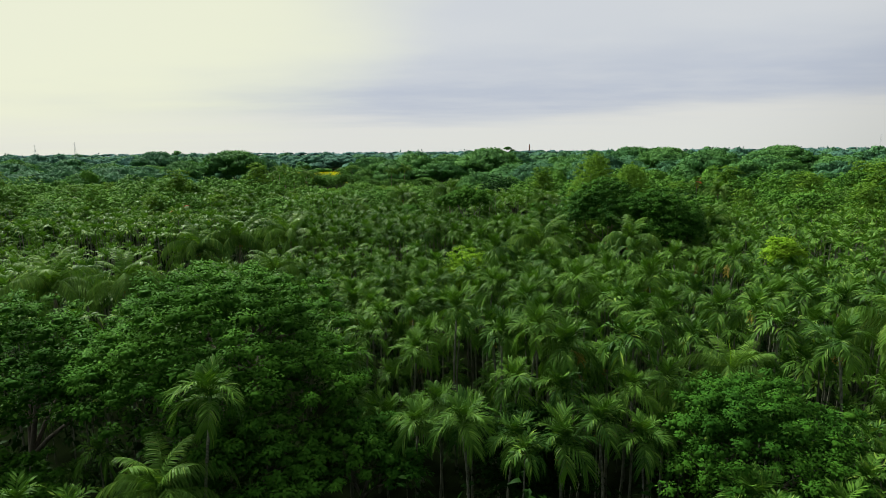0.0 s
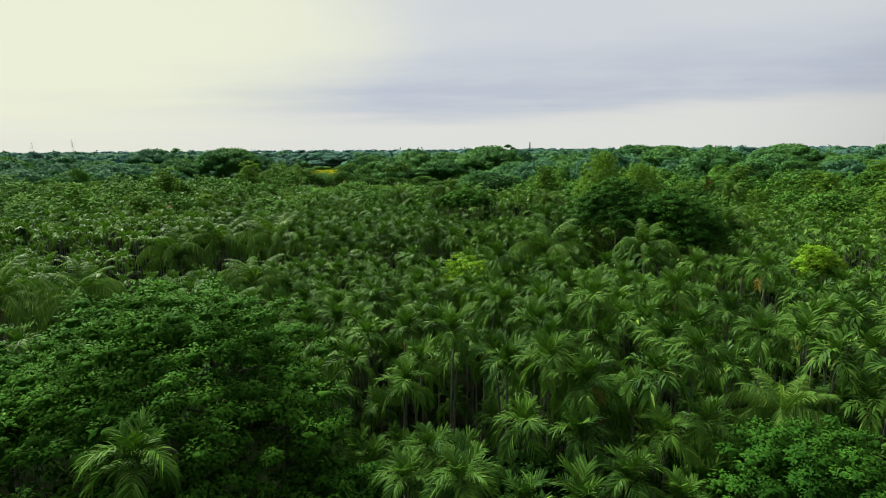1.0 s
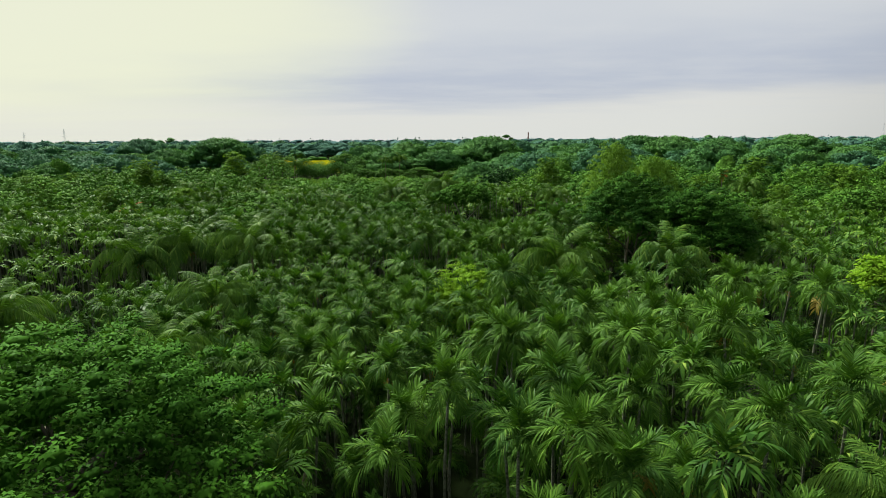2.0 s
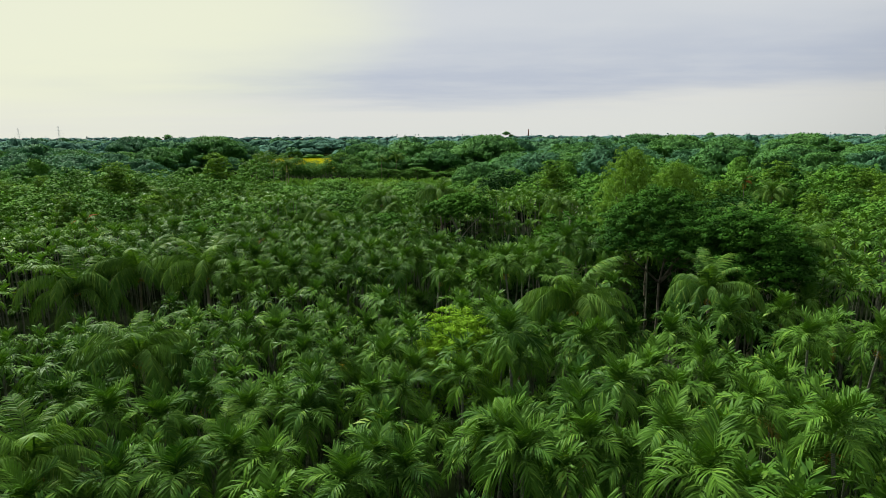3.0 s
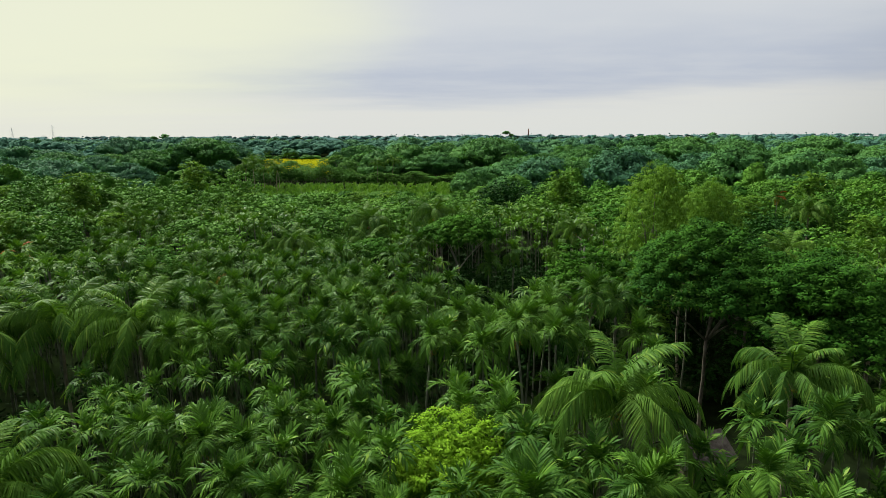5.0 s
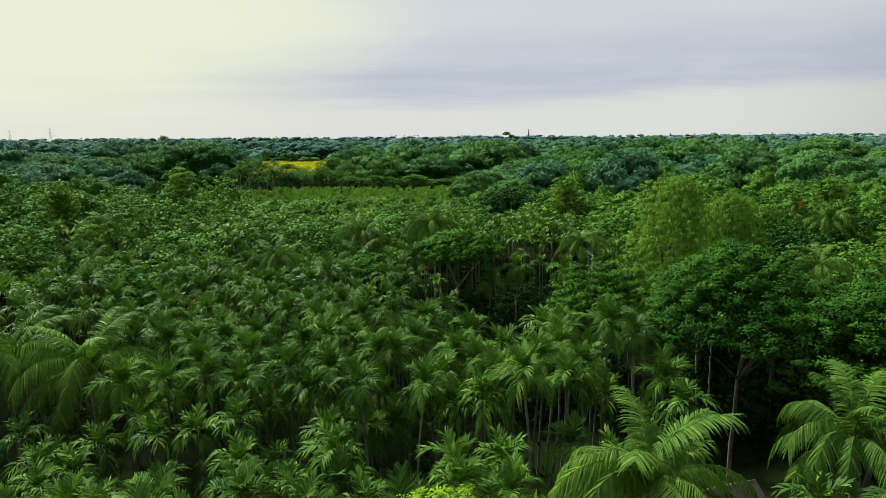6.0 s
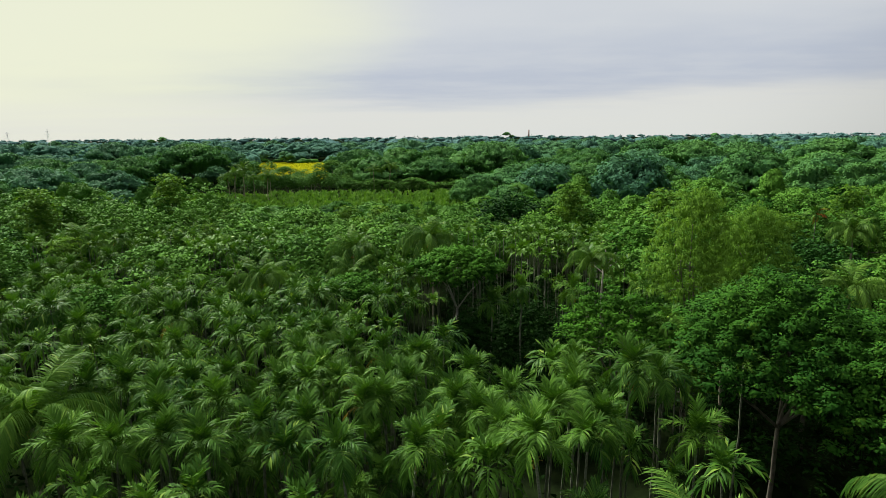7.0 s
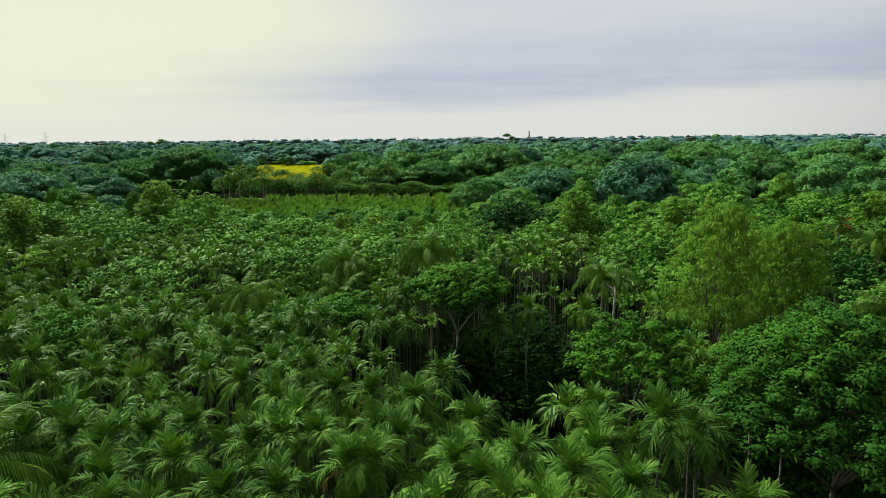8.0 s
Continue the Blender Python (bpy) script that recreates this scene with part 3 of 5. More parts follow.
def build_tree(name, label, material, radius, top, base, seed, lobes=26, per_lobe=60, leaves=12, length=0.5, width=0.2,
               shape="dome", trunk=0.3, limbs=6, lobe_size=0.36, fork=None, bark=None, category="tree", group="", lean=0.0, droop=0.25, puff=0.58, heart=60, facets=6, core=0.5, aims=()):
    """A tree: trunk, limbs that end in the lobes of the crown, and the crown's leaves."""
    rng = np.random.default_rng(seed)
    bark = bark or M_BARK
    root = tagged(new(name), label, category, group)
    c, w, hubs = crown_points(radius, top, base, lobes, per_lobe, rng, shape, lobe_size)
    v, t, n = puffs(c, w, leaves, length, width, puff, rng, droop, facets, core=core)
    # larger, older leaves deeper in each lobe
    inner_c = np.concatenate([hub + np.array([[0, 0, -0.28 * size]]) + rng.normal(scale=0.30 * size, size=(heart, 3)) * np.array([[1, 1, 0.5]]) for hub, size in hubs])
    inner_w = rng.normal(scale=0.8, size=inner_c.shape) + np.array([[0, 0, 0.5]])
    iv, it = leaf_clumps(inner_c, inner_w / np.linalg.norm(inner_w, axis=1, keepdims=True), 1, max(length * 1.5, 0.36), max(width * 1.5, 0.2), rng, droop)
    it, inn = turned(iv, it, np.repeat(unit(rng.normal(size=inner_c.shape) + np.array([[0, 0, 0.4]])), 4, 0), 0.2)
    t = np.concatenate([t, it + len(v)])
    v, n = np.concatenate([v, iv]), np.concatenate([n, inn])
    split = fork if fork is not None else base * 0.8
    g = Geo()
    off = Vector((lean, lean * 0.4, 0))
    k = 6
    g.tube([off * (i / k) ** 1.5 + Vector((0.06 * math.sin(i * 2.1 + seed), 0.06 * math.cos(i * 1.7), split * i / k)) for i in range(k + 1)],
           [trunk * (1.35 if i == 0 else 1.0 - 0.28 * i / k) for i in range(k + 1)], 9)
    part("trunk", g.mesh(name + "_trunk", bark, True), root)
    start = off + Vector((0, 0, split - 0.1))
    order = sorted(range(len(hubs)), key=lambda i: -hubs[i][0][0] ** 2 - hubs[i][0][1] ** 2)
    step = max(1, len(order) // max(1, limbs))
    for j in range(limbs):
        hub, size = hubs[order[(j * step) % len(order)]]
        end = Vector(hub) - Vector((0, 0, size * 0.2))
        mid = start.lerp(end, 0.5) + Vector((rng.uniform(-.4, .4), rng.uniform(-.4, .4), (end.z - start.z) * 0.12))
        if j < len(aims):
            # a limb that bares itself below the crown before it enters it
            mid = start + Vector(aims[j])
            end = Vector(min((h for h, _ in hubs), key=lambda h: (Vector(h) - start - Vector(aims[j]) * 1.7).length))
        g = Geo()
        g.tube([start, start.lerp(mid, 0.5) + Vector((0, 0, 0.15)), mid, mid.lerp(end, 0.5), end],
               [trunk * 0.6, trunk * 0.46, trunk * 0.34, trunk * 0.2, trunk * 0.08], 6)
        near = sorted(range(len(hubs)), key=lambda i: (Vector(hubs[i][0]) - mid).length)[:3]
        for i in near:
            tip = Vector(hubs[i][0])
            g.tube([mid, mid.lerp(tip, 0.55) + Vector((0, 0, 0.2)), tip], [trunk * 0.25, trunk * 0.15, trunk * 0.05], 4)
        part("limb", g.mesh(name + "_limb", bark, True), root)
    part("crown", mesh_from_arrays(name + "_crown", v, t, material, n), root)
    return root


def place(ob, x, y, turn=0.0, size=1.0, z=0.0):
    ob.matrix_basis = pose(x, y, z, 0, 0, turn) @ Matrix.Diagonal((size, size, size, 1))
    return ob


def copy_to(ob, x, y, turn=0.0, size=1.0, tall=1.0, label=""):
    """A copy of a thing at another place."""
    keep = ob.matrix_basis.copy()
    ob.matrix_basis = Matrix.Identity(4)
    c = copy_thing(ob, pose(x, y, 0, 0, 0, turn) @ Matrix.Diagonal((size, size, size * tall, 1)))
    ob.matrix_basis = keep
    return tagged(c, label)


# ---- ground and fields ----
def flat_sheet(name, rings, material, centre=(0, 0, 0), rough=0.0, sides=48, seed=1):
    """A ground sheet of rings round a centre, with slight unevenness."""
    rng = random.Random(seed)
    g = Geo()
    cx, cy, cz = centre
    for i, r in enumerate(rings):
        for s in range(sides):
            w = 2 * math.pi * s / sides
            g.v.append((cx + r * math.cos(w), cy + r * math.sin(w), cz + (rng.uniform(-rough, rough) if i < len(rings) - 1 else 0)))
    for i in range(len(rings) - 1):
        for s in range(sides):
            t = (s + 1) % sides
            a, b = i * sides, (i + 1) * sides
            g.f.append((a + s, b + s, b + t, a + t))
    g.f.append(tuple(range(sides)))
    return new(name, g.mesh(name, material))


tagged(flat_sheet("ground", [20, 60, 120, 220, 400, 800, 1600, 3000, 4900], M_SOIL_SHADE, (0, 40, 0), 0.06),
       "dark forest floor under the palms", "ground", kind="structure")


def field_mesh(name, corners, nx, ny, height, material, seed):
    """A field of standing stalks: upright blades in rows over a four-cornered plot."""
    rng = np.random.default_rng(seed)
    a, b, c, d = (np.array(p, float) for p in corners)
    u, v = np.meshgrid((np.arange(nx) + 0.5) / nx, (np.arange(ny) + 0.5) / ny)
    u = (u + rng.uniform(-0.4, 0.4, u.shape) / nx).ravel()[:, None]
    v = (v + rng.uniform(-0.4, 0.4, v.shape) / ny).ravel()[:, None]
    p = a * (1 - u) * (1 - v) + b * u * (1 - v) + c * u * v + d * (1 - u) * v
    p = np.concatenate([p, np.zeros((len(p), 1))], 1)
    up = np.concatenate([rng.normal(scale=0.25, size=(len(p), 2)), np.ones((len(p), 1))], 1)
    return p, up, rng


RICE = [(-145, 470), (-93, 470), (-157, 738), (-237, 738)]
p, up, rg = field_mesh("rice", RICE, 44, 130, 0.9, M_RICE, 3)
v, t = leaf_clumps(p, up / np.linalg.norm(up, axis=1, keepdims=True), 3, 1.1, 1.0, rg, 0.1)
rice_ground = new("rice_field", mesh_from_arrays("rice_field", np.array([(x, y, 0.5) for x, y in RICE]), np.array([(0, 1, 2), (0, 2, 3)]), M_RICE))
tagged(rice_ground, "flat field of ripe yellow rice among trees", "field", kind="structure")
tagged(new("rice_stalks", mesh_from_arrays("rice_stalks", v + np.array([[0, 0, 0.5]], np.float32), t, M_RICE)),
       "ripe yellow rice standing in the field", "rice", kind="stuff")

meadow = Geo()
meadow.face(*[(x, y, 0.12) for x, y in ((-148, 334), (-104, 334), (-100, 372), (-150, 372))])
tagged(new("meadow", meadow.mesh("meadow", M_GRASS)), "small light green meadow beside a pond", "meadow", kind="structure")
pond = Geo()
pond.face(*[(-131 + 9 * math.cos(a * 0.63) * (1 + 0.2 * math.sin(a * 2.2)), 346 + 16 * math.sin(a * 0.63), 0.3) for a in range(10)])
tagged(new("pond", pond.mesh("pond", M_WATER)), "small still pond that mirrors the pale sky", "pond", kind="structure")


# ---- trees placed one by one ----
TAKEN = []      # x, y and radius of what stands already


def stand(ob, x, y, clear, turn=0.0, size=1.0):
    TAKEN.append((x, y, clear))
    return place(ob, x, y, turn, size)


R_LABEL = "broad rain tree with a domed crown of small mid-green leaves"
stand(build_tree("rain_tree", "large spreading rain tree with a domed dense green crown", M_RAIN, 8.8, 19.9, 8.5, 3, 54, 9, 100, 0.26, 0.14,
                 trunk=0.42, limbs=8, lobe_size=0.30, fork=12.5, puff=0.92), -16.0, 37.5, 7.0)
stand(build_tree("rain_tree", "rain tree with a fresh light green crown", M_RAIN, 5.6, 18.2, 8.5, 4, 30, 8, 64, 0.27, 0.14, trunk=0.3, lobe_size=0.34, puff=0.85), -28.5, 35.0, 4.5)
stand(build_tree("rain_tree", "lower tree with large drooping green leaves", M_RAIN, 4.2, 12.6, 5.5, 5, 18, 10, 64, 0.27, 0.14, trunk=0.22, lobe_size=0.38), -11.5, 30.5, 2.6)
stand(build_tree("rain_tree", "young tree with tiered sprays of bright leaves", M_RAIN, 3.4, 10.4, 5.5, 6, 14, 10, 64, 0.27, 0.14, trunk=0.16, lobe_size=0.4), -6.0, 34.5, 2.0)
stand(build_tree("rain_tree", "low leafy tree with fresh green tufts", M_RAIN, 3.6, 10.6, 5.0, 7, 14, 10, 64, 0.27, 0.14, trunk=0.16, lobe_size=0.4), -26.0, 28.5, 2.2)
stand(build_tree("rain_tree", "domed tree with soft light green leaf tufts", M_RAIN, 5.6, 14.0, 6.0, 8, 34, 8, 84, 0.24, 0.12, trunk=0.26, lobe_size=0.32, puff=0.75), 18.3, 32.5, 4.2)
stand(build_tree("shrub_tree", "dark small-leaved shrubby tree with bare twigs", M_SHRUB_SHADE, 3.3, 9.8, 3.0, 9, 26, 20, 22, 0.27, 0.145, shape="egg", trunk=0.14, lobe_size=0.4), 5.0, 36.3, 2.0)
stand(build_tree("lime_tree", "small tree with vivid yellow-green foliage", M_LIME, 3.8, 15.2, 6.5, 10, 34, 15, 48, 0.20, 0.09, trunk=0.14, lobe_size=0.42, puff=0.5), 1.4, 72.0, 2.8)
stand(build_tree("lime_tree", "slim tree with yellow-green young leaves", M_LIME, 2.0, 17.4, 13.0, 11, 14, 16, 22, 0.3, 0.15, trunk=0.12, lobe_size=0.42), 37.4, 66.0, 1.5)
stand(build_tree("dark_tree", "big spreading tree with forked trunk and dark green crown", M_DEEP, 7.4, 22.0, 14.4, 12, 46, 9, 96, 0.28, 0.15,
                 trunk=0.2, limbs=6, lobe_size=0.28, fork=11.4, puff=0.9, aims=((-3.7, -1.2, 3.1), (0.2, -0.6, 2.6), (1.9, -0.8, 2.0))), 24.3, 93.4, 5.4)
stand(build_tree("dark_tree", "broad tree with tiers of fresh green leaf tufts", M_DEEP, 5.8, 21.2, 12.6, 41, 40, 9, 90, 0.27, 0.145,
                 trunk=0.24, limbs=5, lobe_size=0.31, fork=9.5, puff=0.88), 30.2, 86.0, 5.0)
stand(build_tree("dark_tree", "tall broadleaf tree with a dense dark crown", M_DEEP, 6.4, 19.0, 10.0, 13, 34, 10, 52, 0.32, 0.17, trunk=0.34, lobe_size=0.32, puff=0.78), 38.0, 98.5, 5.0)
stand(build_tree("rain_tree", "open tree with flat tufts of bright leaves", M_RAIN, 5.2, 17.2, 8.5, 14, 20, 10, 52, 0.32, 0.17, trunk=0.2, lobe_size=0.36, puff=0.75), 17.6, 111.8, 3.5)
stand(build_tree("pale_tree", "tall airy tree with feathery pale green foliage", M_PALE, 5.0, 26.2, 12.5, 15, 40, 13, 30, 0.30, 0.10, shape="egg", trunk=0.26, lobe_size=0.34, heart=8, facets=4, puff=0.6, core=0.25, droop=0.9), 27.0, 116.5, 4.0)
stand(build_tree("pale_tree", "airy tree with fine pale green foliage", M_PALE, 4.6, 23.6, 12.0, 16, 34, 13, 30, 0.30, 0.10, shape="egg", trunk=0.24, lobe_size=0.36, heart=8, facets=4, puff=0.6, core=0.25, droop=0.9), 35.6, 121.0, 4.0)
stand(build_tree("umbrella_tree", "flat-topped umbrella tree on a pale forked trunk", M_RAIN, 5.0, 18.8, 14.6, 17, 32, 13, 26, 0.42, 0.2, shape="umbrella",
                 trunk=0.2, limbs=3, lobe_size=0.27, bark=M_BARE, fork=11.5), 1.4, 121.5, 3.4)
stand(build_tree("umbrella_tree", "small flat-topped tree with layered foliage", M_RAIN, 3.9, 15.2, 11.4, 18, 20, 16, 20, 0.42, 0.2, shape="umbrella", trunk=0.17, lobe_size=0.3), -11.2, 122.6, 2.6)
stand(build_tree("umbrella_tree", "low flat-topped tree with dark layered foliage", M_DARK, 4.2, 13.6, 9.8, 19, 22, 16, 20, 0.42, 0.2, shape="umbrella", trunk=0.17, lobe_size=0.3), -16.6, 127.0, 2.8)
stand(build_tree("shrub_tree", "dense dark evergreen shrub on the clearing's edge", M_SHRUB_SHADE, 4.0, 9.8, 1.0, 20, 26, 14, 16, 0.36, 0.2, shape="egg", trunk=0.14, lobe_size=0.42), 12.0, 117.5, 3.2)
stand(build_tree("shrub_tree", "dark leafy shrub beneath taller palms", M_SHRUB_SHADE, 3.2, 12.4, 2.0, 21, 24, 14, 16, 0.36, 0.2, shape="egg", trunk=0.13, lobe_size=0.42), 2.6, 115.5, 2.4)
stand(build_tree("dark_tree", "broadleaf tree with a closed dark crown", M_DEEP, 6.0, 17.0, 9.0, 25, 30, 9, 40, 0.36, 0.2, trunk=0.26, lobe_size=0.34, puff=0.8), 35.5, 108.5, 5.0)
# Added shrubs in that near-black colour, filling gaps between the stems.
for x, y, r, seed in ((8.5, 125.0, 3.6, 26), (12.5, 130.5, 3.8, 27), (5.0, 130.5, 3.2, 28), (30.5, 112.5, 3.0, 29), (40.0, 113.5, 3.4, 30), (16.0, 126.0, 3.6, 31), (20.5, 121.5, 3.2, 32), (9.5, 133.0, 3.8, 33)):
    stand(build_tree("shrub_tree", "dark leafy shrub in the shade of palms", M_SHRUB_SHADE, r, 8.0 + r * 0.4, 1.0, seed, 16, 9, 12, 0.3, 0.17, shape="egg", trunk=0.12, limbs=3, lobe_size=0.44), x, y, r * 0.8)
stand(build_tree("dark_tree", "very broad dark green domed tree", M_DARK, 11.0, 20.4, 5.0, 22, 54, 10, 8, 0.6, 0.36, trunk=0.45, lobe_size=0.27, puff=1.0), 13.5, 189.0, 9.0)
stand(build_tree("dark_tree", "domed tree with a dense dark crown", M_DARK, 7.4, 18.4, 6.0, 23, 34, 10, 8, 0.55, 0.33, trunk=0.3, lobe_size=0.31, puff=0.8), 53.5, 138.0, 6.0)


def build_bare_tree():
    """A leafless bleached tree: trunk and crooked branches."""
    rng = random.Random(4)
    root = tagged(new("bare_tree"), "leafless dead tree with bleached crooked branches", "tree")
    g = Geo()
    g.tube([(0, 0, 0), (0.1, 0.1, 5), (-0.1, 0, 10), (0, 0, 14.5)], [0.24, 0.2, 0.16, 0.12], 7)
    part("trunk", g.mesh("bare_trunk", M_BARE, True), root)
    for j in range(6):
        w = j * 1.1 + 0.3
        d = Vector((math.cos(w), math.sin(w), 0))
        a = Vector((0, 0, 14.0 - 0.4 * (j % 3)))
        m = a + d * rng.uniform(0.9, 1.4) + Vector((0, 0, rng.uniform(0.8, 1.5)))
        e = m + d * rng.uniform(0.8, 1.4) + Vector((rng.uniform(-.6, .6), rng.uniform(-.6, .6), rng.uniform(0.4, 1.6)))
        g = Geo()
        g.tube([a, m, e], [0.10, 0.075, 0.03], 6)
        for k in range(2):
            s = m.lerp(e, 0.2 + 0.4 * k)
            g.tube([s, s + Vector((rng.uniform(-.7, .7), rng.uniform(-.7, .7), rng.uniform(0.5, 1.1)))], [0.05, 0.015], 5)
        part("branch", g.mesh("bare_branch", M_BARE, True), root)
    return root


stand(build_bare_tree(), 21.2, 131.9, 2.0)

# coconut palms: x, y, height of the crown's heart, seed, size, spear leaf
C_LABEL = "coconut palm with long drooping feathery fronds"
COCONUTS = [
    (-42.3, 90.6, 10.9, 1, 1.4, 0), (-36.1, 93.0, 12.1, 2, 1.4, 0), (-26.6, 89.3, 13.2, 3, 1.25, 0), (-22.2, 67.5, 12.2, 4, 1.05, 1),
    (-20.0, 54.0, 11.8, 5, 0.95, 0), (-40.0, 54.3, 13.6, 6, 1.1, 0), (-34.2, 56.5, 13.4, 7, 1.05, 0), (10.7, 73.7, 14.3, 8, 1.2, 0),
    (23.4, 78.3, 14.0, 9, 1.08, 1), (41.6, 96.5, 14.4, 10, 1.05, 0), (19.5, 38.8, 11.0, 11, 0.85, 1), (-14.6, 26.0, 9.6, 12, 0.85, 0),
    (-2.6, 135.2, 17.0, 13, 1.08, 0), (-12.9, 132.2, 16.0, 14, 0.95, 0), (-12.4, 127.6, 13.6, 15, 0.85, 0), (-22.8, 123.4, 14.2, 16, 1.0, 0),
    (29.0, 111.0, 14.2, 17, 0.85, 1), (44.5, 117.5, 14.6, 18, 0.95, 0), (18.6, 127.5, 15.8, 19, 0.85, 0), (32.5, 41.5, 13.6, 20, 0.95, 0),
    (-11.5, 57.0, 11.0, 21, 0.7, 0), (-63.0, 150.0, 14.5, 22, 1.0, 0), (66.0, 150.0, 15.5, 23, 1.0, 0),
]
for x, y, h, seed, size, spear in COCONUTS:
    stand(build_coconut(h, seed, C_LABEL + (" and a pale spear leaf" if spear else ""), 21, size, bool(spear), 8 if y > 130 else 5), x, y, 5.0 if size > 1.3 else 2.6, seed * 47.0)

far_coco = build_coconut(13.0, 40, C_LABEL, 16, 1.0, False, 3)
place(far_coco, -90.0, 309.0)
COCO_ROW = [(-90, 309), (-85, 316), (-82, 305), (-96, 304), (-98, 318), (-103, 312), (-42, 346), (-34, 352)]
TAKEN.extend((x, y, 2.0) for x, y in COCO_ROW)
for i, (x, y) in enumerate(COCO_ROW[1:]):
    copy_to(far_coco, x, y, i * 71.0, 1.0 + 0.08 * (i % 4))

# areca palms that stand out: x, y, height of the crown's heart
GROVE_FRONT = [
    (0.2, 44.8, 14.6), (3.5, 53.1, 14.6), (5.7, 44.0, 15.3), (6.0, 39.6, 14.5), (11.0, 53.8, 14.6), (16.4, 56.2, 14.6), (15.1, 41.5, 14.6), (13.8, 43.8, 14.6), (20.7, 50.2, 14.6), (21.3, 44.9, 14.6), (25.5, 47.1, 14.6), (28.6, 49.0, 14.6), (30.7, 46.6, 14.6), (3.1, 43.9, 13), (11.2, 48.1, 16), (11.9, 36.3, 11.5), (14.6, 37.5, 11.5), (7.2, 36.2, 11.5), (9.2, 33.7, 10.5), (0.7, 33.3, 10.6), (4.5, 38.0, 11.5), (11.7, 41.0, 12), (28.9, 45.1, 13), (17.8, 51.6, 15.5), (29.5, 60.3, 15.5), (10.1, 65.0, 14.6), (15.9, 67.3, 14.6), (29.8, 67.2, 14.6), (25.8, 67.2, 14.6)]
GROVE_RIGHT = [
    (5.2, 61.8, 16.4), (1.9, 62.4, 13.2), (4.7, 57.6, 13.2), (4.2, 51.4, 14.5), (12.2, 68.4, 13.5), (11.1, 61.4, 13.2), (12.3, 56.9, 13.2), (17.1, 61.5, 13.2), (23.0, 73.8, 14), (14.4, 65.1, 13), (17.4, 64.1, 14), (28.7, 76.4, 13.2), (32.9, 80.1, 13.2), (29.6, 71.2, 13.2), (21.1, 61.6, 13.2), (18.9, 58.4, 13.2), (18.8, 53.8, 13.2), (21.2, 55.8, 13.2), (7.1, 56.6, 14), (7.3, 54.1, 14), (5.6, 82.7, 16), (9.4, 67.2, 13), (2.4, 54.6, 13.2), (8.9, 52.9, 13.2), (14.0, 53.4, 13.2), (16.5, 52.8, 13.2)]
GROVE_LEFT = [
    (-14.1, 75.5, 12.2), (-7.6, 68.1, 12.2), (-13.2, 99.5, 12.2), (-4.3, 68.2, 12.2), (-4.3, 62.1, 12.2), (-18.4, 75.4, 12.2), (-17.8, 67.2, 12.2), (-7.9, 59.3, 12.2), (-10.6, 55.3, 12.2), (-11.7, 60.3, 12.2), (-15.6, 58.7, 12.2), (-19.5, 59.6, 12.2), (-23.4, 61.7, 12.2), (-2.3, 63.3, 12.2), (-4.3, 53.2, 12.2), (-2.8, 55.4, 12.2), (-1.3, 54.7, 12.2), (-17.7, 51.6, 12.2), (-14.9, 53.0, 12.2), (-11.9, 53.1, 12.2), (-14.9, 62.5, 12.2), (-8.6, 54.9, 12.2), (-9.0, 65.2, 12.2), (-4.8, 76.7, 12.2)]
GROVE_MIDDLE = [
    (13.4, 92.0, 16.6), (15.6, 93.2, 15.5), (16.2, 88.0, 13.9), (10.9, 97.0, 14.5), (5.2, 92.2, 14.8), (2.4, 95.7, 14.8), (-2.2, 92.6, 14.8), (-4.5, 90.4, 14.8), (3.0, 88.9, 14.8), (1.0, 89.6, 14.8), (-1.6, 98.7, 14.8), (-6.3, 93.1, 14.8), (8.8, 91.4, 14.8), (10.3, 88.9, 14.8), (7.2, 89.3, 14.8), (5.9, 86.7, 14.8), (-0.5, 97.4, 14.8), (-4.6, 84.7, 14.8), (-0.6, 84.2, 14.8), (-3.6, 91.2, 14.8), (4.0, 86.7, 14.8), (-9.6, 104.4, 14.8), (-7.2, 99.9, 14.8), (-3.1, 94.6, 14.8), (-4.9, 124.3, 15), (-6.8, 118.3, 13.5), (5.2, 119.8, 13), (9.6, 121.9, 14), (14.8, 120.5, 14)]
GROVE_REAR = [
    (-19.0, 92.5, 14.3), (-17.4, 94.0, 14.3), (-18.2, 88.7, 14.3), (-24.7, 93.4, 14.3), (-15.8, 85.9, 14.3), (-26.2, 109.3, 14.3), (-14.5, 91.6, 14.3), (-10.9, 88.0, 14.3), (-12.9, 86.3, 14.3), (-18.4, 85.6, 14.3), (-21.1, 85.9, 14.3), (-23.1, 93.9, 14.3), (-15.5, 96.1, 14.3), (-10.9, 94.0, 14.3), (-8.2, 88.8, 14.3), (-28.3, 104.0, 14.3), (-34.5, 106.5, 14.3), (-20.2, 112.3, 14.3), (-11.1, 101.8, 14.3), (-14.7, 102.5, 14.3), (-23.2, 101.8, 14.3), (-41.9, 121.0, 14.3), (-55.2, 131.0, 14.3), (-54.7, 127.4, 14.3), (-53.0, 132.9, 14.3), (-43.3, 115.8, 14.3), (-27.1, 123.9, 14.3), (-38.6, 129.0, 14.3), (-34.5, 115.8, 14.3), (-51.8, 139.3, 14.3)]
ALONE = [(-12.8, 27.3, 14.6), (26.5, 38.0, 14.2), (30.5, 36.5, 14.0), (-24.5, 40.5, 12.0), (-2.6, 43.3, 11.6), (-6.9, 45.4, 11.8), (-9.0, 64.6, 12.0), (16.2, 28.4, 8.5)]
rng = random.Random(77)
BASE = {}
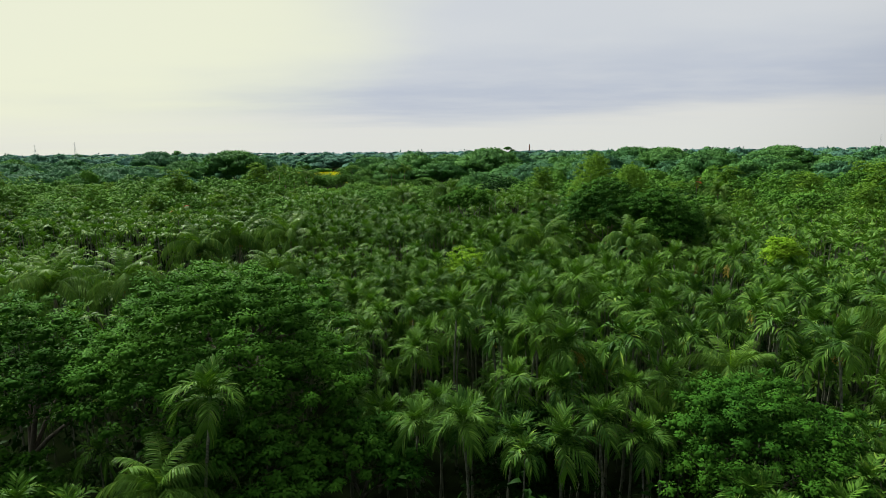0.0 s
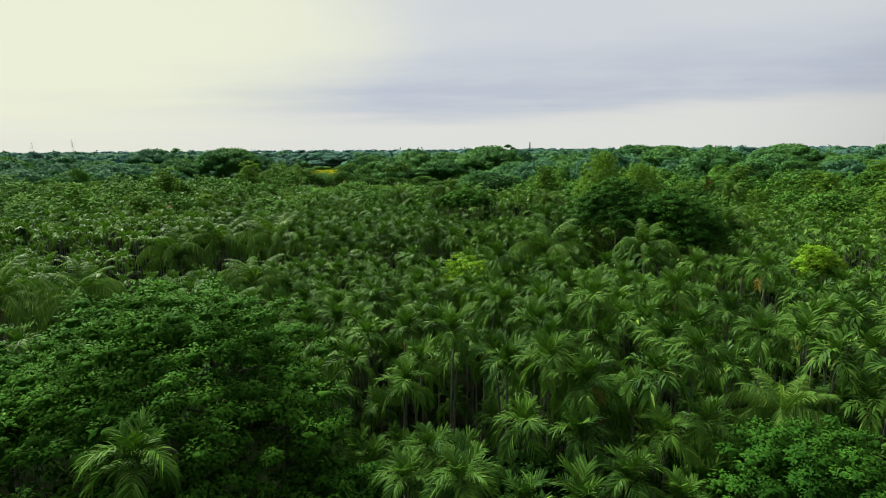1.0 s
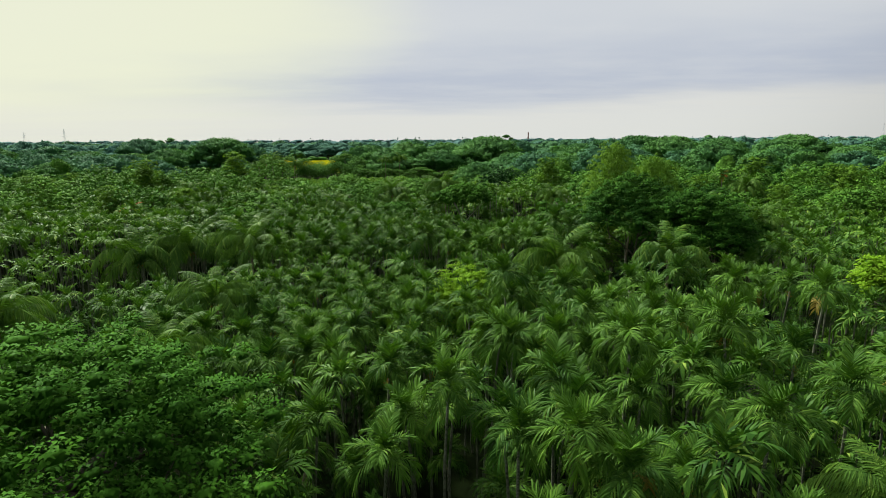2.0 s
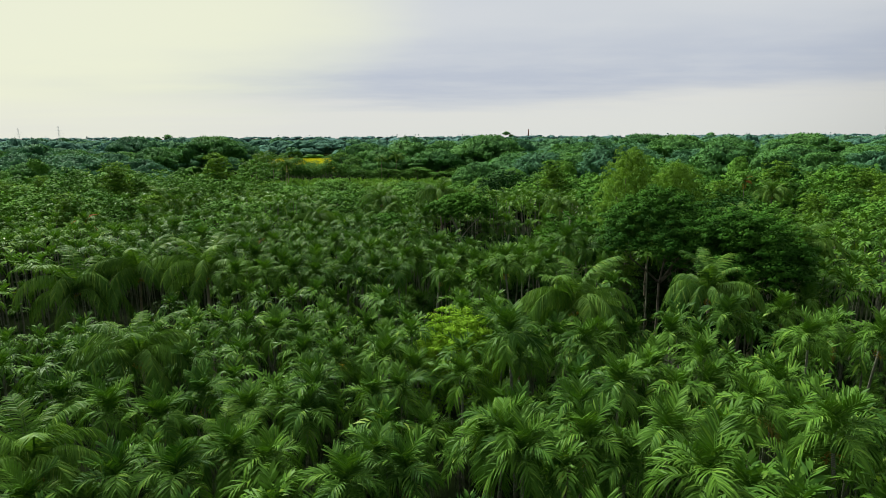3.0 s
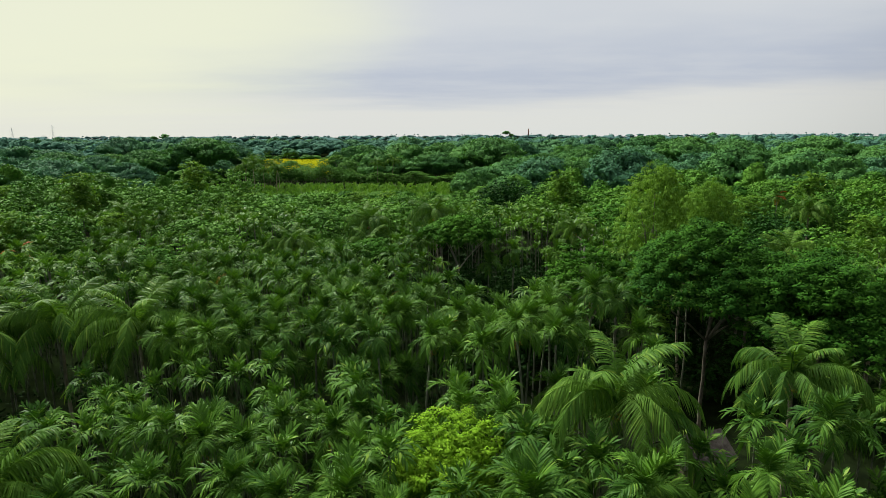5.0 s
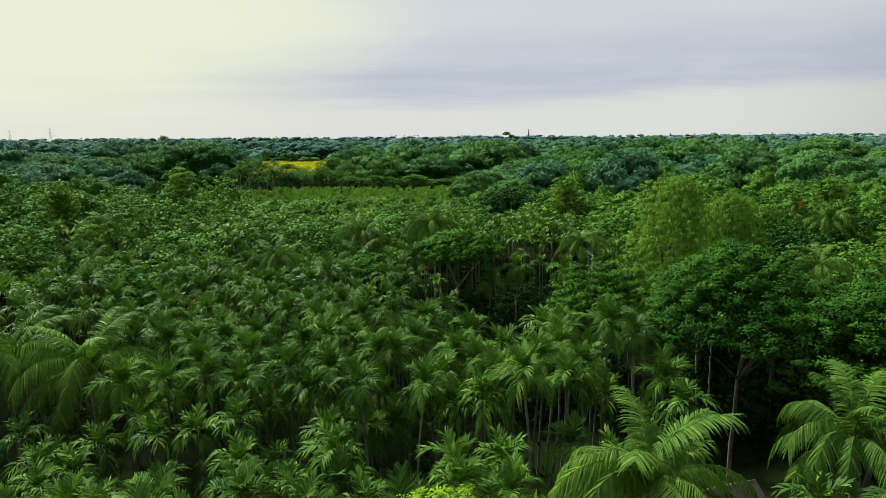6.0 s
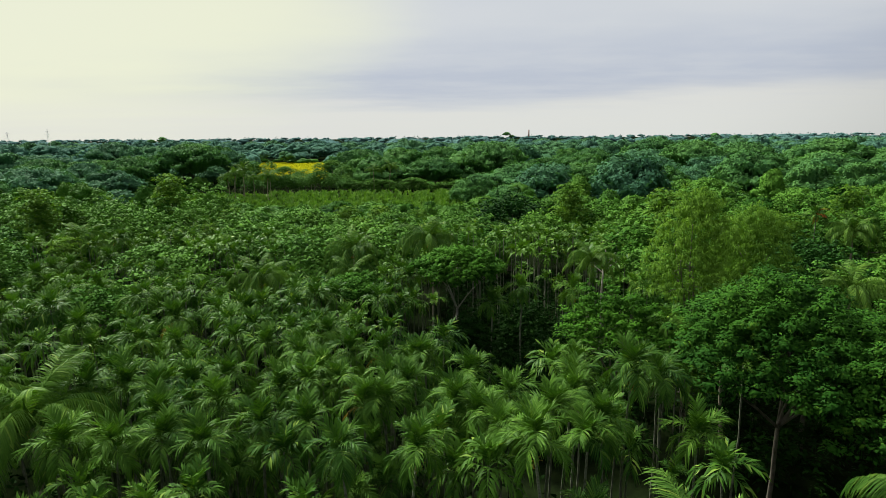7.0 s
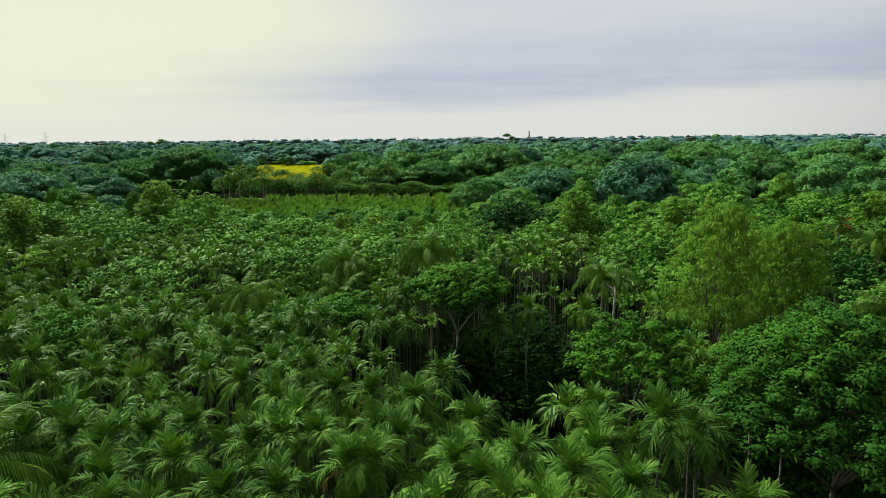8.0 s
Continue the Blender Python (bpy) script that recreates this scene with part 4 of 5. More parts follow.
for h in ARECA_HEIGHTS:
    for style in range(5):
        label = D_LABEL if style == 4 else N_LABEL if style == 3 else A_LABEL
        BASE[h, style] = build_areca(h, int(h * 10) + style, label, style in (2, 3), 1 if style == 4 else 0)
USED = set()
THINGS = [0]


def areca_thing(x, y, heart):
    """One palm of the grove with its heart at that height; the first of each model is the model itself."""
    h = min(ARECA_HEIGHTS, key=lambda a: abs(a - heart))
    style = rng.choice((0, 0, 1, 1, 2, 3, 4)) if rng.random() < 0.6 else rng.choice((0, 1, 2))
    size = heart / h
    turn = rng.uniform(0, 360)
    THINGS[0] += 1
    if (h, style) not in USED:
        USED.add((h, style))
        return place(BASE[h, style], x, y, turn, size)
    palm = copy_to(BASE[h, style], x, y, turn, size)
    palm.matrix_basis = palm.matrix_basis @ pose(0, 0, 0, rng.uniform(-2.5, 2.5), rng.uniform(-2.5, 2.5), 0)
    return palm


for grove in (GROVE_FRONT, GROVE_RIGHT, GROVE_LEFT, GROVE_MIDDLE, GROVE_REAR, ALONE):
    for x, y, h in grove:
        if any((x - a) ** 2 + (y - b) ** 2 < (0.55 * r) ** 2 for a, b, r in TAKEN):
            continue
        areca_thing(x, y, h - 0.2)
        TAKEN.append((x, y, 0.95))

for x, y, h in ((-56.4, 114.6, 15.2), (62.1, 153.8, 18.0), (-53.8, 146.5, 15.6)):
    dead = build_areca(h, int(h * 7), "areca palm with a dead rust-coloured crown top", False, 1, 2 if y != 146.5 else 0)
    stand(dead, x, y, 1.2)
    THINGS[0] += 1


# ---- the rest of the woods ----
class Grid:
    """Keeps things from standing in one another."""

    def __init__(self, cell=4.0):
        self.cell, self.rows = cell, {}

    def add(self, x, y, r):
        self.rows.setdefault((int(x // self.cell), int(y // self.cell)), []).append((x, y, r))

    def free(self, x, y, r, big=10.0):
        n = int((r + big) // self.cell) + 1
        i, j = int(x // self.cell), int(y // self.cell)
        for a in range(i - n, i + n + 1):
            for b in range(j - n, j + n + 1):
                for px, py, pr in self.rows.get((a, b), ()):
                    if (px - x) ** 2 + (py - y) ** 2 < (pr + r) ** 2:
                        return False
        return True


GRID = Grid()
for x, y, r in TAKEN:
    GRID.add(x, y, r)


def patch(x, y, scale, shift=0.0):
    return 0.5 + 0.5 * noise.noise(Vector((x / scale + shift, y / scale - shift, shift)))


def open_land(x, y, margin=0.0):
    """Fields and clearings where no tall tree stands."""
    if 400 - margin < y < 708 + margin * 0.1:
        f = (y - 404) / 301
        if -122 - 104 * f - margin * 0.5 < x < -78 - 71 * f + margin * 0.5:
            return True
    if 252 < y < 333 + margin and -112 < x < 8:
        return True
    return -165 < x < -104 and 268 < y < 366


def low_woods(x, y):
    """The greatest height of the lower woods in front of the plantation."""
    if 150 < y < 264 and -0.42 * (y - 61) < x < 0.05 * (y - 61):
        return max(8.5, 32.0 - 0.135 * (y - 61))
    if 264 <= y < 410 and -0.385 * (y - 61) < x < -0.205 * (y - 61):
        return 32.6 - 0.0655 * (y - 61)
    return 99.0


rng = random.Random(5)
# two spaces first: the floor between the large trees near the far edge of the grove stays open and dark
for x, y, r in ((9.0, 111.0, 5.0), (3.0, 109.0, 4.5), (5.0, 103.0, 3.6), (11.0, 103.0, 4.2), (16.5, 101.0, 3.2), (8.0, 124.5, 4.5), (12.0, 130.0, 4.5), (4.5, 129.0, 4.0), (33.0, 104.5, 5.0), (41.0, 107.0, 4.5), (28.0, 105.0, 3.5), (16.5, 106.5, 5.0), (8.5, 117.5, 4.5), (14.0, 112.0, 4.5), (28.0, 92.0, 3.6), (-37.0, 86.0, 4.6), (-43.0, 83.5, 4.8), (-45.0, 78.0, 4.0), (-37.5, 79.5, 3.6), (-31.0, 86.5, 2.6), (33.0, 30.0, 3.0)):
    GRID.add(x, y, r)
for x, y, r in ((27.0, 89.5, 3.2), (29.0, 95.0, 5.0), (35.0, 91.0, 3.6), (21.0, 83.5, 3.0), (24.5, 85.0, 3.0), (20.0, 88.0, 2.8), (20.5, 100.0, 3.5), (22.5, 91.5, 3.2), (17.4, 77.0, 2.0), (19.0, 80.5, 2.4), (20.4, 84.8, 2.6), (22.8, 89.2, 4.6), (-8.0, 27.0, 4.5), (1.0, 26.5, 4.5), (8.5, 27.0, 4.5), (-1.5, 31.5, 2.2), (13.0, 28.5, 3.0)):
    GRID.add(x, y, r)

# broadleaf trees of the middle distance
NEAR_MODELS = [
    build_tree("rain_tree", R_LABEL, M_WOOD_NEAR, 5.2, 16.2, 6.5, 31, 20, 9, 22, 0.42, 0.24, trunk=0.24, limbs=2, lobe_size=0.40, group="broadleaf trees", puff=0.72, heart=12, facets=4),
    build_tree("rain_tree", R_LABEL, M_DEEP, 6.2, 17.5, 6.5, 32, 24, 9, 22, 0.42, 0.24, trunk=0.28, limbs=2, lobe_size=0.36, group="broadleaf trees", puff=0.72, heart=12, facets=4),
    build_tree("umbrella_tree", "flat-topped tree with layered green foliage", M_WOOD_NEAR, 5.8, 17.0, 12.0, 33, 24, 9, 22, 0.42, 0.24, shape="umbrella", trunk=0.22, limbs=2, lobe_size=0.30, group="broadleaf trees", puff=0.72, heart=12, facets=4),
    build_tree("mango_tree", "round-crowned mango tree with dark glossy leaves", M_DEEP, 4.6, 15.0, 4.5, 34, 20, 9, 22, 0.42, 0.24, trunk=0.26, limbs=2, lobe_size=0.42, group="broadleaf trees", puff=0.72, heart=12, facets=4),
    build_tree("pale_tree", "upright tree with light green foliage", M_PALE, 3.6, 18.0, 6.5, 35, 22, 9, 22, 0.42, 0.24, shape="egg", trunk=0.2, limbs=2, lobe_size=0.42, group="broadleaf trees", puff=0.72, heart=12, facets=4),
]
MODELS = [
    build_tree("rain_tree", R_LABEL, M_WOOD_NEAR, 5.2, 16.2, 6.5, 31, 16, 8, 13, 0.62, 0.38, trunk=0.24, limbs=2, lobe_size=0.40, group="broadleaf trees", puff=0.9, heart=5, facets=4),
    build_tree("rain_tree", R_LABEL, M_WOOD_NEAR, 6.2, 17.5, 6.5, 32, 20, 8, 13, 0.62, 0.38, trunk=0.28, limbs=2, lobe_size=0.36, group="broadleaf trees", puff=0.9, heart=5, facets=4),
    build_tree("umbrella_tree", "flat-topped tree with layered green foliage", M_WOOD_NEAR, 5.8, 17.0, 12.0, 33, 20, 8, 13, 0.62, 0.38, shape="umbrella", trunk=0.22, limbs=2, lobe_size=0.30, group="broadleaf trees", puff=0.9, heart=5, facets=4),
    build_tree("mango_tree", "round-crowned mango tree with dark glossy leaves", M_DEEP, 4.6, 15.0, 4.5, 34, 16, 8, 13, 0.62, 0.38, trunk=0.26, limbs=2, lobe_size=0.42, group="broadleaf trees", puff=0.9, heart=5, facets=4),
    build_tree("pale_tree", "upright tree with light green foliage", M_PALE, 3.6, 18.0, 6.5, 35, 18, 8, 13, 0.6, 0.36, shape="egg", trunk=0.2, limbs=2, lobe_size=0.42, group="broadleaf trees", puff=0.9, heart=5, facets=4),
]
WIDTHS = (5.2, 6.2, 5.8, 4.6, 3.6)
used, count = set(), 0
for _ in range(6000):
    if count >= 250:
        break
    y = 108 + 84 * rng.random()
    x = rng.uniform(-1, 1) * (0.84 * y + 10) - 0.03 * y
    near_grove = patch(x, y, 34.0, 3.1)
    if open_land(x, y, 4) or near_grove < (0.52 if y < 128 else 0.42 if y < 165 else 0.22) + (0.06 if x < 4 and y < 150 else 0.0):
        continue
    k = rng.choice((0, 0, 1, 1, 2, 3, 3, 4))
    size = rng.uniform(0.72, 1.3)
    if not GRID.free(x, y, WIDTHS[k] * size * 0.50):
        continue
    GRID.add(x, y, WIDTHS[k] * size * 0.54)
    count += 1
    turn, tall = rng.uniform(0, 360), rng.uniform(0.88, 1.1)
    tall = min(tall, low_woods(x, y) / (17.0 * size))
    models = NEAR_MODELS if y < 124 else MODELS
    if (k, y < 124) not in used:
        used.add((k, y < 124))
        place(models[k], x, y, turn, min(size, low_woods(x, y) / 18.0))
    else:
        copy_to(models[k], x, y, turn, size, tall)

# a row of trees that closes the woods before the rice
for i in range(40):
    y = (346, 362, 378, 396)[i % 4] + rng.uniform(-8, 8)
    x = (-0.40 + 0.022 * (i // 4) + rng.uniform(-0.012, 0.012)) * (y - 61)
    top = (32.6 - 0.0615 * (y - 61)) * rng.uniform(0.62, 1.0)
    copy_to(MODELS[(3, 1, 0, 2)[i % 4]], x, y, rng.uniform(0, 360), top / (13.2, 16.4, 14.6, 16.4)[i % 4] * rng.uniform(1.0, 1.35), rng.uniform(0.78, 0.92))
    TAKEN.append((x, y, 4.0))

# trees that half hide the near edge of the rice, and a low row behind the bananas
for i, (x, y, top) in enumerate(((-136, 422, 18.0), (-126.5, 416, 17.0), (-119.0, 419, 15.5), (-110, 414, 11.4), (-102.5, 418, 10.8), (-95.5, 415, 11.6), (-86, 417, 15.0), (-78, 415, 16.0), (-70, 420, 16.0))):
    k = (3, 1, 0, 2)[i % 4]
    copy_to(MODELS[k], x, y, i * 77.0, 0.95, top / (14.6, 16.4, 16.4, 13.2)[k] / 0.95)
    TAKEN.append((x, y, 6.0))
for i in range(15):
    y = 347 + rng.uniform(-5, 5)
    x = (-0.205 + 0.018 * i + rng.uniform(-0.006, 0.006)) * (y - 61)
    k = (0, 2, 1)[i % 3]
    copy_to(MODELS[k], x, y, rng.uniform(0, 360), rng.uniform(0.8, 1.0), rng.uniform(0.62, 0.72))
    TAKEN.append((x, y, 6.0))

# areca palms as things in the stretch that the flight passes nearest, the others joined
joined_near, joined_far = [], []
for step in range(34000):
    y = 17 + 200 * rng.random() ** 1.25
    x = rng.uniform(-1, 1) * (0.82 * y + 12) - 0.03 * y
    if open_land(x, y, 1):
        continue
    gap = 1.04 if y < 110 else 1.25 if y < 200 else 2.0
    if y > 110 and patch(x, y, 34.0, 3.1) > (0.62 if y < 128 else 0.52 if y < 165 else 0.38) + (0.06 if x < 4 and y < 150 else 0.0):
        continue
    if not GRID.free(x, y, gap):
        continue
    GRID.add(x, y, gap)
    rise = min(1.0, max(0.0, (y - 70) / 24))
    front = min(1.0, max(0.0, (y - 44) / 14))
    side = min(1.0, max(0.0, (x + 2) / 8))
    heart = (11.7 + 2.6 * side) * (1 - front) + (11.8 + 1.0 * side) * front
    heart = heart * (1 - rise) + (14.0 if y < 108 else 13.4) * rise
    heart += 2.4 * (patch(x, y, 16.0, 9.3) - 0.5) + rng.uniform(-0.9, 0.7)
    if rng.random() < (0.58 if y < 64 else 0.48):
        heart -= rng.uniform(2.0, 5.5)
    heart = min(heart, low_woods(x, y) - 1.5)
    if x < -20 and 66 < y < 92 and rise:
        heart = min(heart, 11.2)
    if y < 38:
        heart = min(heart, 10.5) - 1.0
    if THINGS[0] < 230 and 30 < y < 104 and abs(x + 1) < 13:
        areca_thing(x, y, heart)
    elif y < 135:
        joined_near.append((x, y, 0.0, rng.uniform(0, 6.28), heart / 14.0, 1.0))
    else:
        joined_far.append((x, y, 0.0, rng.uniform(0, 6.28), heart / 14.0 * 1.05, 1.0))


young = []
shade = Grid(3.0)
for _ in range(1200):
    y = 38 + 36 * rng.random()
    x = rng.uniform(8, 46)
    if x > 0.8 * y + 6 or not shade.free(x, y, 1.15, 1.2) or any((x - a) ** 2 + (y - b) ** 2 < r * r for a, b, r in ((26, 92, 10), (-16, 37.5, 8), (18.3, 32.5, 5), (10, 108, 8), (-2, 28, 9), (20, 82, 4), (-41, 85, 6))):
        continue
    shade.add(x, y, 1.15)
    young.append((x, y, 0.0, rng.uniform(0, 6.28), rng.uniform(0.30, 0.58), 1.0))


def areca_model(seed, count, width, thin):
    """The same palm with fewer leaflets, as arrays, its heart 14 m up."""
    rng = random.Random(seed)
    g = Geo()
    for kind, turn, lift, size in areca_crown_plan(rng)[: 12 if not thin else 9]:
        L, a, b, dr = ((1.5, 84, 30, 0.14), (1.8, 66, -42, 0.42), (1.75, 30, -84, 0.7))[kind]
        f = frond_geo(L, a, b, count, 0.86, width, dr, rng, 0.03, 0.12, 2, 0.42, 0.34, False)
        m = pose(0, 0, 13.75 + lift, 0, 0, turn) @ Matrix.Diagonal((size, size, size, 1))
        k = len(g.v)
        g.v += [tuple(m @ Vector(p)) for p in f.v]
        g.f += [tuple(k + i for i in q) for q in f.f]
    return g.arrays()


def trunk_model(sides, seed):
    g = Geo()
    rng = random.Random(seed)
    bow = Vector((rng.uniform(-0.2, 0.2), rng.uniform(-0.2, 0.2), 0))
    g.tube([(0, 0, 0), bow + Vector((0, 0, 7)), (0, 0, 13.9)], [0.11, 0.085, 0.07], sides, False)
    return g.arrays()


def grove(name, places, models, trunks, label):
    tagged(new(name, strew(name, models, places, M_ARECA)), label, "palm grove", kind="stuff")
    tagged(new(name + "_stems", strew(name + "_stems", trunks, places, M_ARECA_BARK)), "pale slender areca stems in the grove", "palm stems", kind="stuff")


wide = [p for p in joined_near if p[1] > 124 or abs(p[0]) > 46]
joined_near = [p for p in joined_near if not (p[1] > 124 or abs(p[0]) > 46)]
grove("outer_areca_grove", wide, [areca_model(s + 20, 6, 0.21, True) for s in range(5)], [trunk_model(4, s) for s in range(3)], "outer grove of areca palms with green feather crowns")
grove("areca_grove", joined_near, [areca_model(s, 10, 0.14, False) for s in range(5)], [trunk_model(5, s) for s in range(3)], "dense grove of areca palms with green feather crowns")
grove("far_areca_grove", joined_far, [areca_model(s + 9, 4, 0.31, True) for s in range(5)], [trunk_model(3, s) for s in range(3)], "distant grove of areca palms")


def young_model(seed):
    """A young palm under the tall ones, as wide in the crown as they are; its heart 14 units up, to be set at about half size."""
    v, t = areca_model(seed, 6, 0.20, True)
    return (v - np.array([0, 0, 14.0], np.float32)) * np.array([1.9, 1.9, 1.9], np.float32) + np.array([0, 0, 14.0], np.float32), t


grove("young_areca_grove", young, [young_model(s + 50) for s in range(4)], [trunk_model(4, s) for s in range(2)], "young areca palms in the shade of the grove")


def tree_model(seed, radius, top, base, lobes, per_lobe, leaves, length, width, shape="dome", lobe_size=0.4):
    rng = np.random.default_rng(seed)
    c, w, hubs = crown_points(radius, top, base, lobes, per_lobe, rng, shape, lobe_size)
    return leaf_clumps(c, w, leaves, length, width, rng)


def crown_model(seed, radius, top, base, around, rings, fringe, leaf, flat=0.5):
    """A far crown: a lumpy shell of a few bulges with loose leaf sprays on it."""
    rg = np.random.default_rng(seed)
    bumps = rg.normal(size=(11, 3)) * np.array([[1, 1, 0.7]])
    bumps[:, 2] = np.abs(bumps[:, 2])
    bumps /= np.linalg.norm(bumps, axis=1, keepdims=True)

    def swell(d):
        return 0.58 + 0.50 * max(0.0, float((bumps @ d).max()) - 0.6) / 0.4 + rg.uniform(-0.09, 0.09)

    v, t = [], []
    mid, tall = base + (top - base) * flat, (top - base) * (1 - flat)
    for j in range(rings):
        el = -0.45 + (math.pi / 2 + 0.45) * j / rings
        for i in range(around):
            w = 2 * math.pi * (i + 0.5 * (j % 2)) / around
            d = np.array([math.cos(el) * math.cos(w), math.cos(el) * math.sin(w), math.sin(el)])
            v.append(d * swell(d) * np.array([radius, radius, tall if d[2] > 0 else (mid - base)]) + np.array([0, 0, mid]))
    v.append(np.array([0, 0, mid + tall * 0.95]))
    for j in range(rings - 1):
        for i in range(around):
            a, b = j * around + i, j * around + (i + 1) % around
            c, d = a + around, b + around
            t += [(a, b, d), (a, d, c)] if j % 2 else [(a, b, c), (b, d, c)]
    k = (rings - 1) * around
    t += [(k + i, k + (i + 1) % around, len(v) - 1) for i in range(around)]
    v, t = np.array(v, np.float32), np.array(t, np.int32)
    if fringe:
        # sprays over the shell's faces, in tufts
        pick = t[rg.integers(0, len(t), fringe)]
        share = rg.dirichlet((1, 1, 1), fringe)[:, :, None]
        spot = (v[pick] * share).sum(1)
        way = spot - np.array([0, 0, mid - 3.0])
        way /= np.linalg.norm(way, axis=1, keepdims=True)
        lv, lt = leaf_clumps(spot + way * 0.35 * leaf, way * 0.5 + np.array([[0, 0, 0.6]]), 2, leaf, leaf * 0.62, rg)
        v = v * np.array([[0.93, 0.93, 1.0]], np.float32)
        return np.concatenate([v, lv]), np.concatenate([t, lt + len(v)])
    return v, t


def far_tree_model(seed, radius, top, base, lobes, around, rings, leaf, fringe, shape="dome", lobe_size=0.36, jitter=0.06):
    """A far broadleaf crown: the outer skin of its lobes, uneven leaf by leaf, with loose sprays standing out of it."""
    rg = np.random.default_rng(seed)
    c, w, hubs = crown_points(radius, top, base, lobes, 2, rg, shape, lobe_size, 0.12)
    flat = {"umbrella": 0.45, "egg": 0.9}.get(shape, 0.62)
    heart = np.array([0, 0, base + (top - base) * (0.25 if shape == "umbrella" else 0.35)])
    squash = np.array([1, 1, flat])
    at = np.array([(hub - heart) / squash for hub, size in hubs])
    size = np.array([size for hub, size in hubs])
    el = np.linspace(-0.55, math.pi / 2 - 0.08, rings)[:, None] + rg.uniform(-0.03, 0.03, (rings, around))
    turn = (np.arange(around)[None] + 0.5 * (np.arange(rings) % 2)[:, None]) * 2 * math.pi / around + rg.uniform(-0.05, 0.05, (rings, around))
    d = np.stack([np.cos(el) * np.cos(turn), np.cos(el) * np.sin(turn), np.sin(el)], 2).reshape(-1, 3)
    along = d @ at.T
    gap = along ** 2 - ((at ** 2).sum(1) - size ** 2)[None]
    reach = np.where(gap > 0, along + np.sqrt(np.maximum(gap, 0)), 0.0).max(1)
    reach = np.maximum(reach, radius * 0.34) * rg.uniform(1 - jitter, 1 + jitter, len(d))
    v = np.concatenate([d * reach[:, None] * squash + heart, [heart + np.array([0, 0, reach[-around:].mean() * flat])]])
    t = []
    for j in range(rings - 1):
        for i in range(around):
            a, b = j * around + i, j * around + (i + 1) % around
            e, f = a + around, b + around
            t += [(a, b, f), (a, f, e)] if j % 2 else [(a, b, e), (b, f, e)]
    k = (rings - 1) * around
    t += [(k + i, k + (i + 1) % around, len(v) - 1) for i in range(around)]
    t = np.array(t, np.int32)
    n = np.zeros_like(v)
    own = unit(np.cross(v[t[:, 1]] - v[t[:, 0]], v[t[:, 2]] - v[t[:, 0]]))
    np.add.at(n, t.ravel(), np.repeat(own, 3, 0))
    n = unit(n)
    # sprays on the skin
    pick = t[rg.integers(0, len(t), fringe)]
    share = rg.dirichlet((1, 1, 1), fringe)[:, :, None]
    spot, face = (v[pick] * share).sum(1), unit((n[pick] * share).sum(1))
    lv, lt = leaf_clumps(spot + face * 0.16 * leaf, face, 2, leaf, leaf * 0.6, rg, 0.15)
    lt, ln = turned(lv, lt, np.repeat(face, 8, 0), 0.45)
    return np.concatenate([v, lv]).astype(np.float32), np.concatenate([t, lt + len(v)]).astype(np.int32), np.concatenate([n, ln])


COPSES = []     # centres of the far copses


def scatter(count, y0, y1, power, radius, gap, kinds, low, high, cell, seed, tall_share, dark=0.7, crest=26.0):
    """Places of woodland trees, by kind; a share of them rises above the rest."""
    rg = random.Random(seed)
    grid = Grid(cell)
    for a, b, r in TAKEN + [p for row in GRID.rows.values() for p in row]:
        if b > y0 - 20:
            grid.add(a, b, r)
    places = [[] for _ in range(kinds)]
    for _ in range(count):
        y = y0 + (y1 - y0) * rg.random() ** power
        x = rg.uniform(-1, 1) * (0.84 * y + 20) - 0.03 * y
        if open_land(x, y, radius) or any((x - a) ** 2 + (y - b) ** 2 < 2900 for a, b in COPSES):
            continue
        size = rg.uniform(high, high * 1.3) if rg.random() < tall_share else rg.uniform(low, low * 1.35)
        if not grid.free(x, y, radius * size * gap, radius * 1.6 * gap):
            continue
        grid.add(x, y, radius * size * gap)
        kind = int(rg.random() < (dark if x < -0.16 * y else 0.22)) if kinds > 1 else 0
        places[kind].append((x, y, 0.0, rg.uniform(0, 6.28), size, min(rg.uniform(0.72, 1.16), (low_woods(x, y) + 0.6) / (15.0 * size), crest / (21.0 * size))))
    return places


def woodland(count, y0, y1, power, radius, gap, models, kinds, low=0.6, high=1.2, cell=8.0, seed=1, category="forest", tall_share=0.3):
    """Trees too far off to be told apart, joined by kind. kinds: name, material, label."""
    places = scatter(count, y0, y1, power, radius, gap, len(kinds), low, high, cell, seed, tall_share)
    for rows, (name, material, label) in zip(places, kinds):
        tagged(new(name, strew(name, models, rows, material)), label, category, kind="stuff")


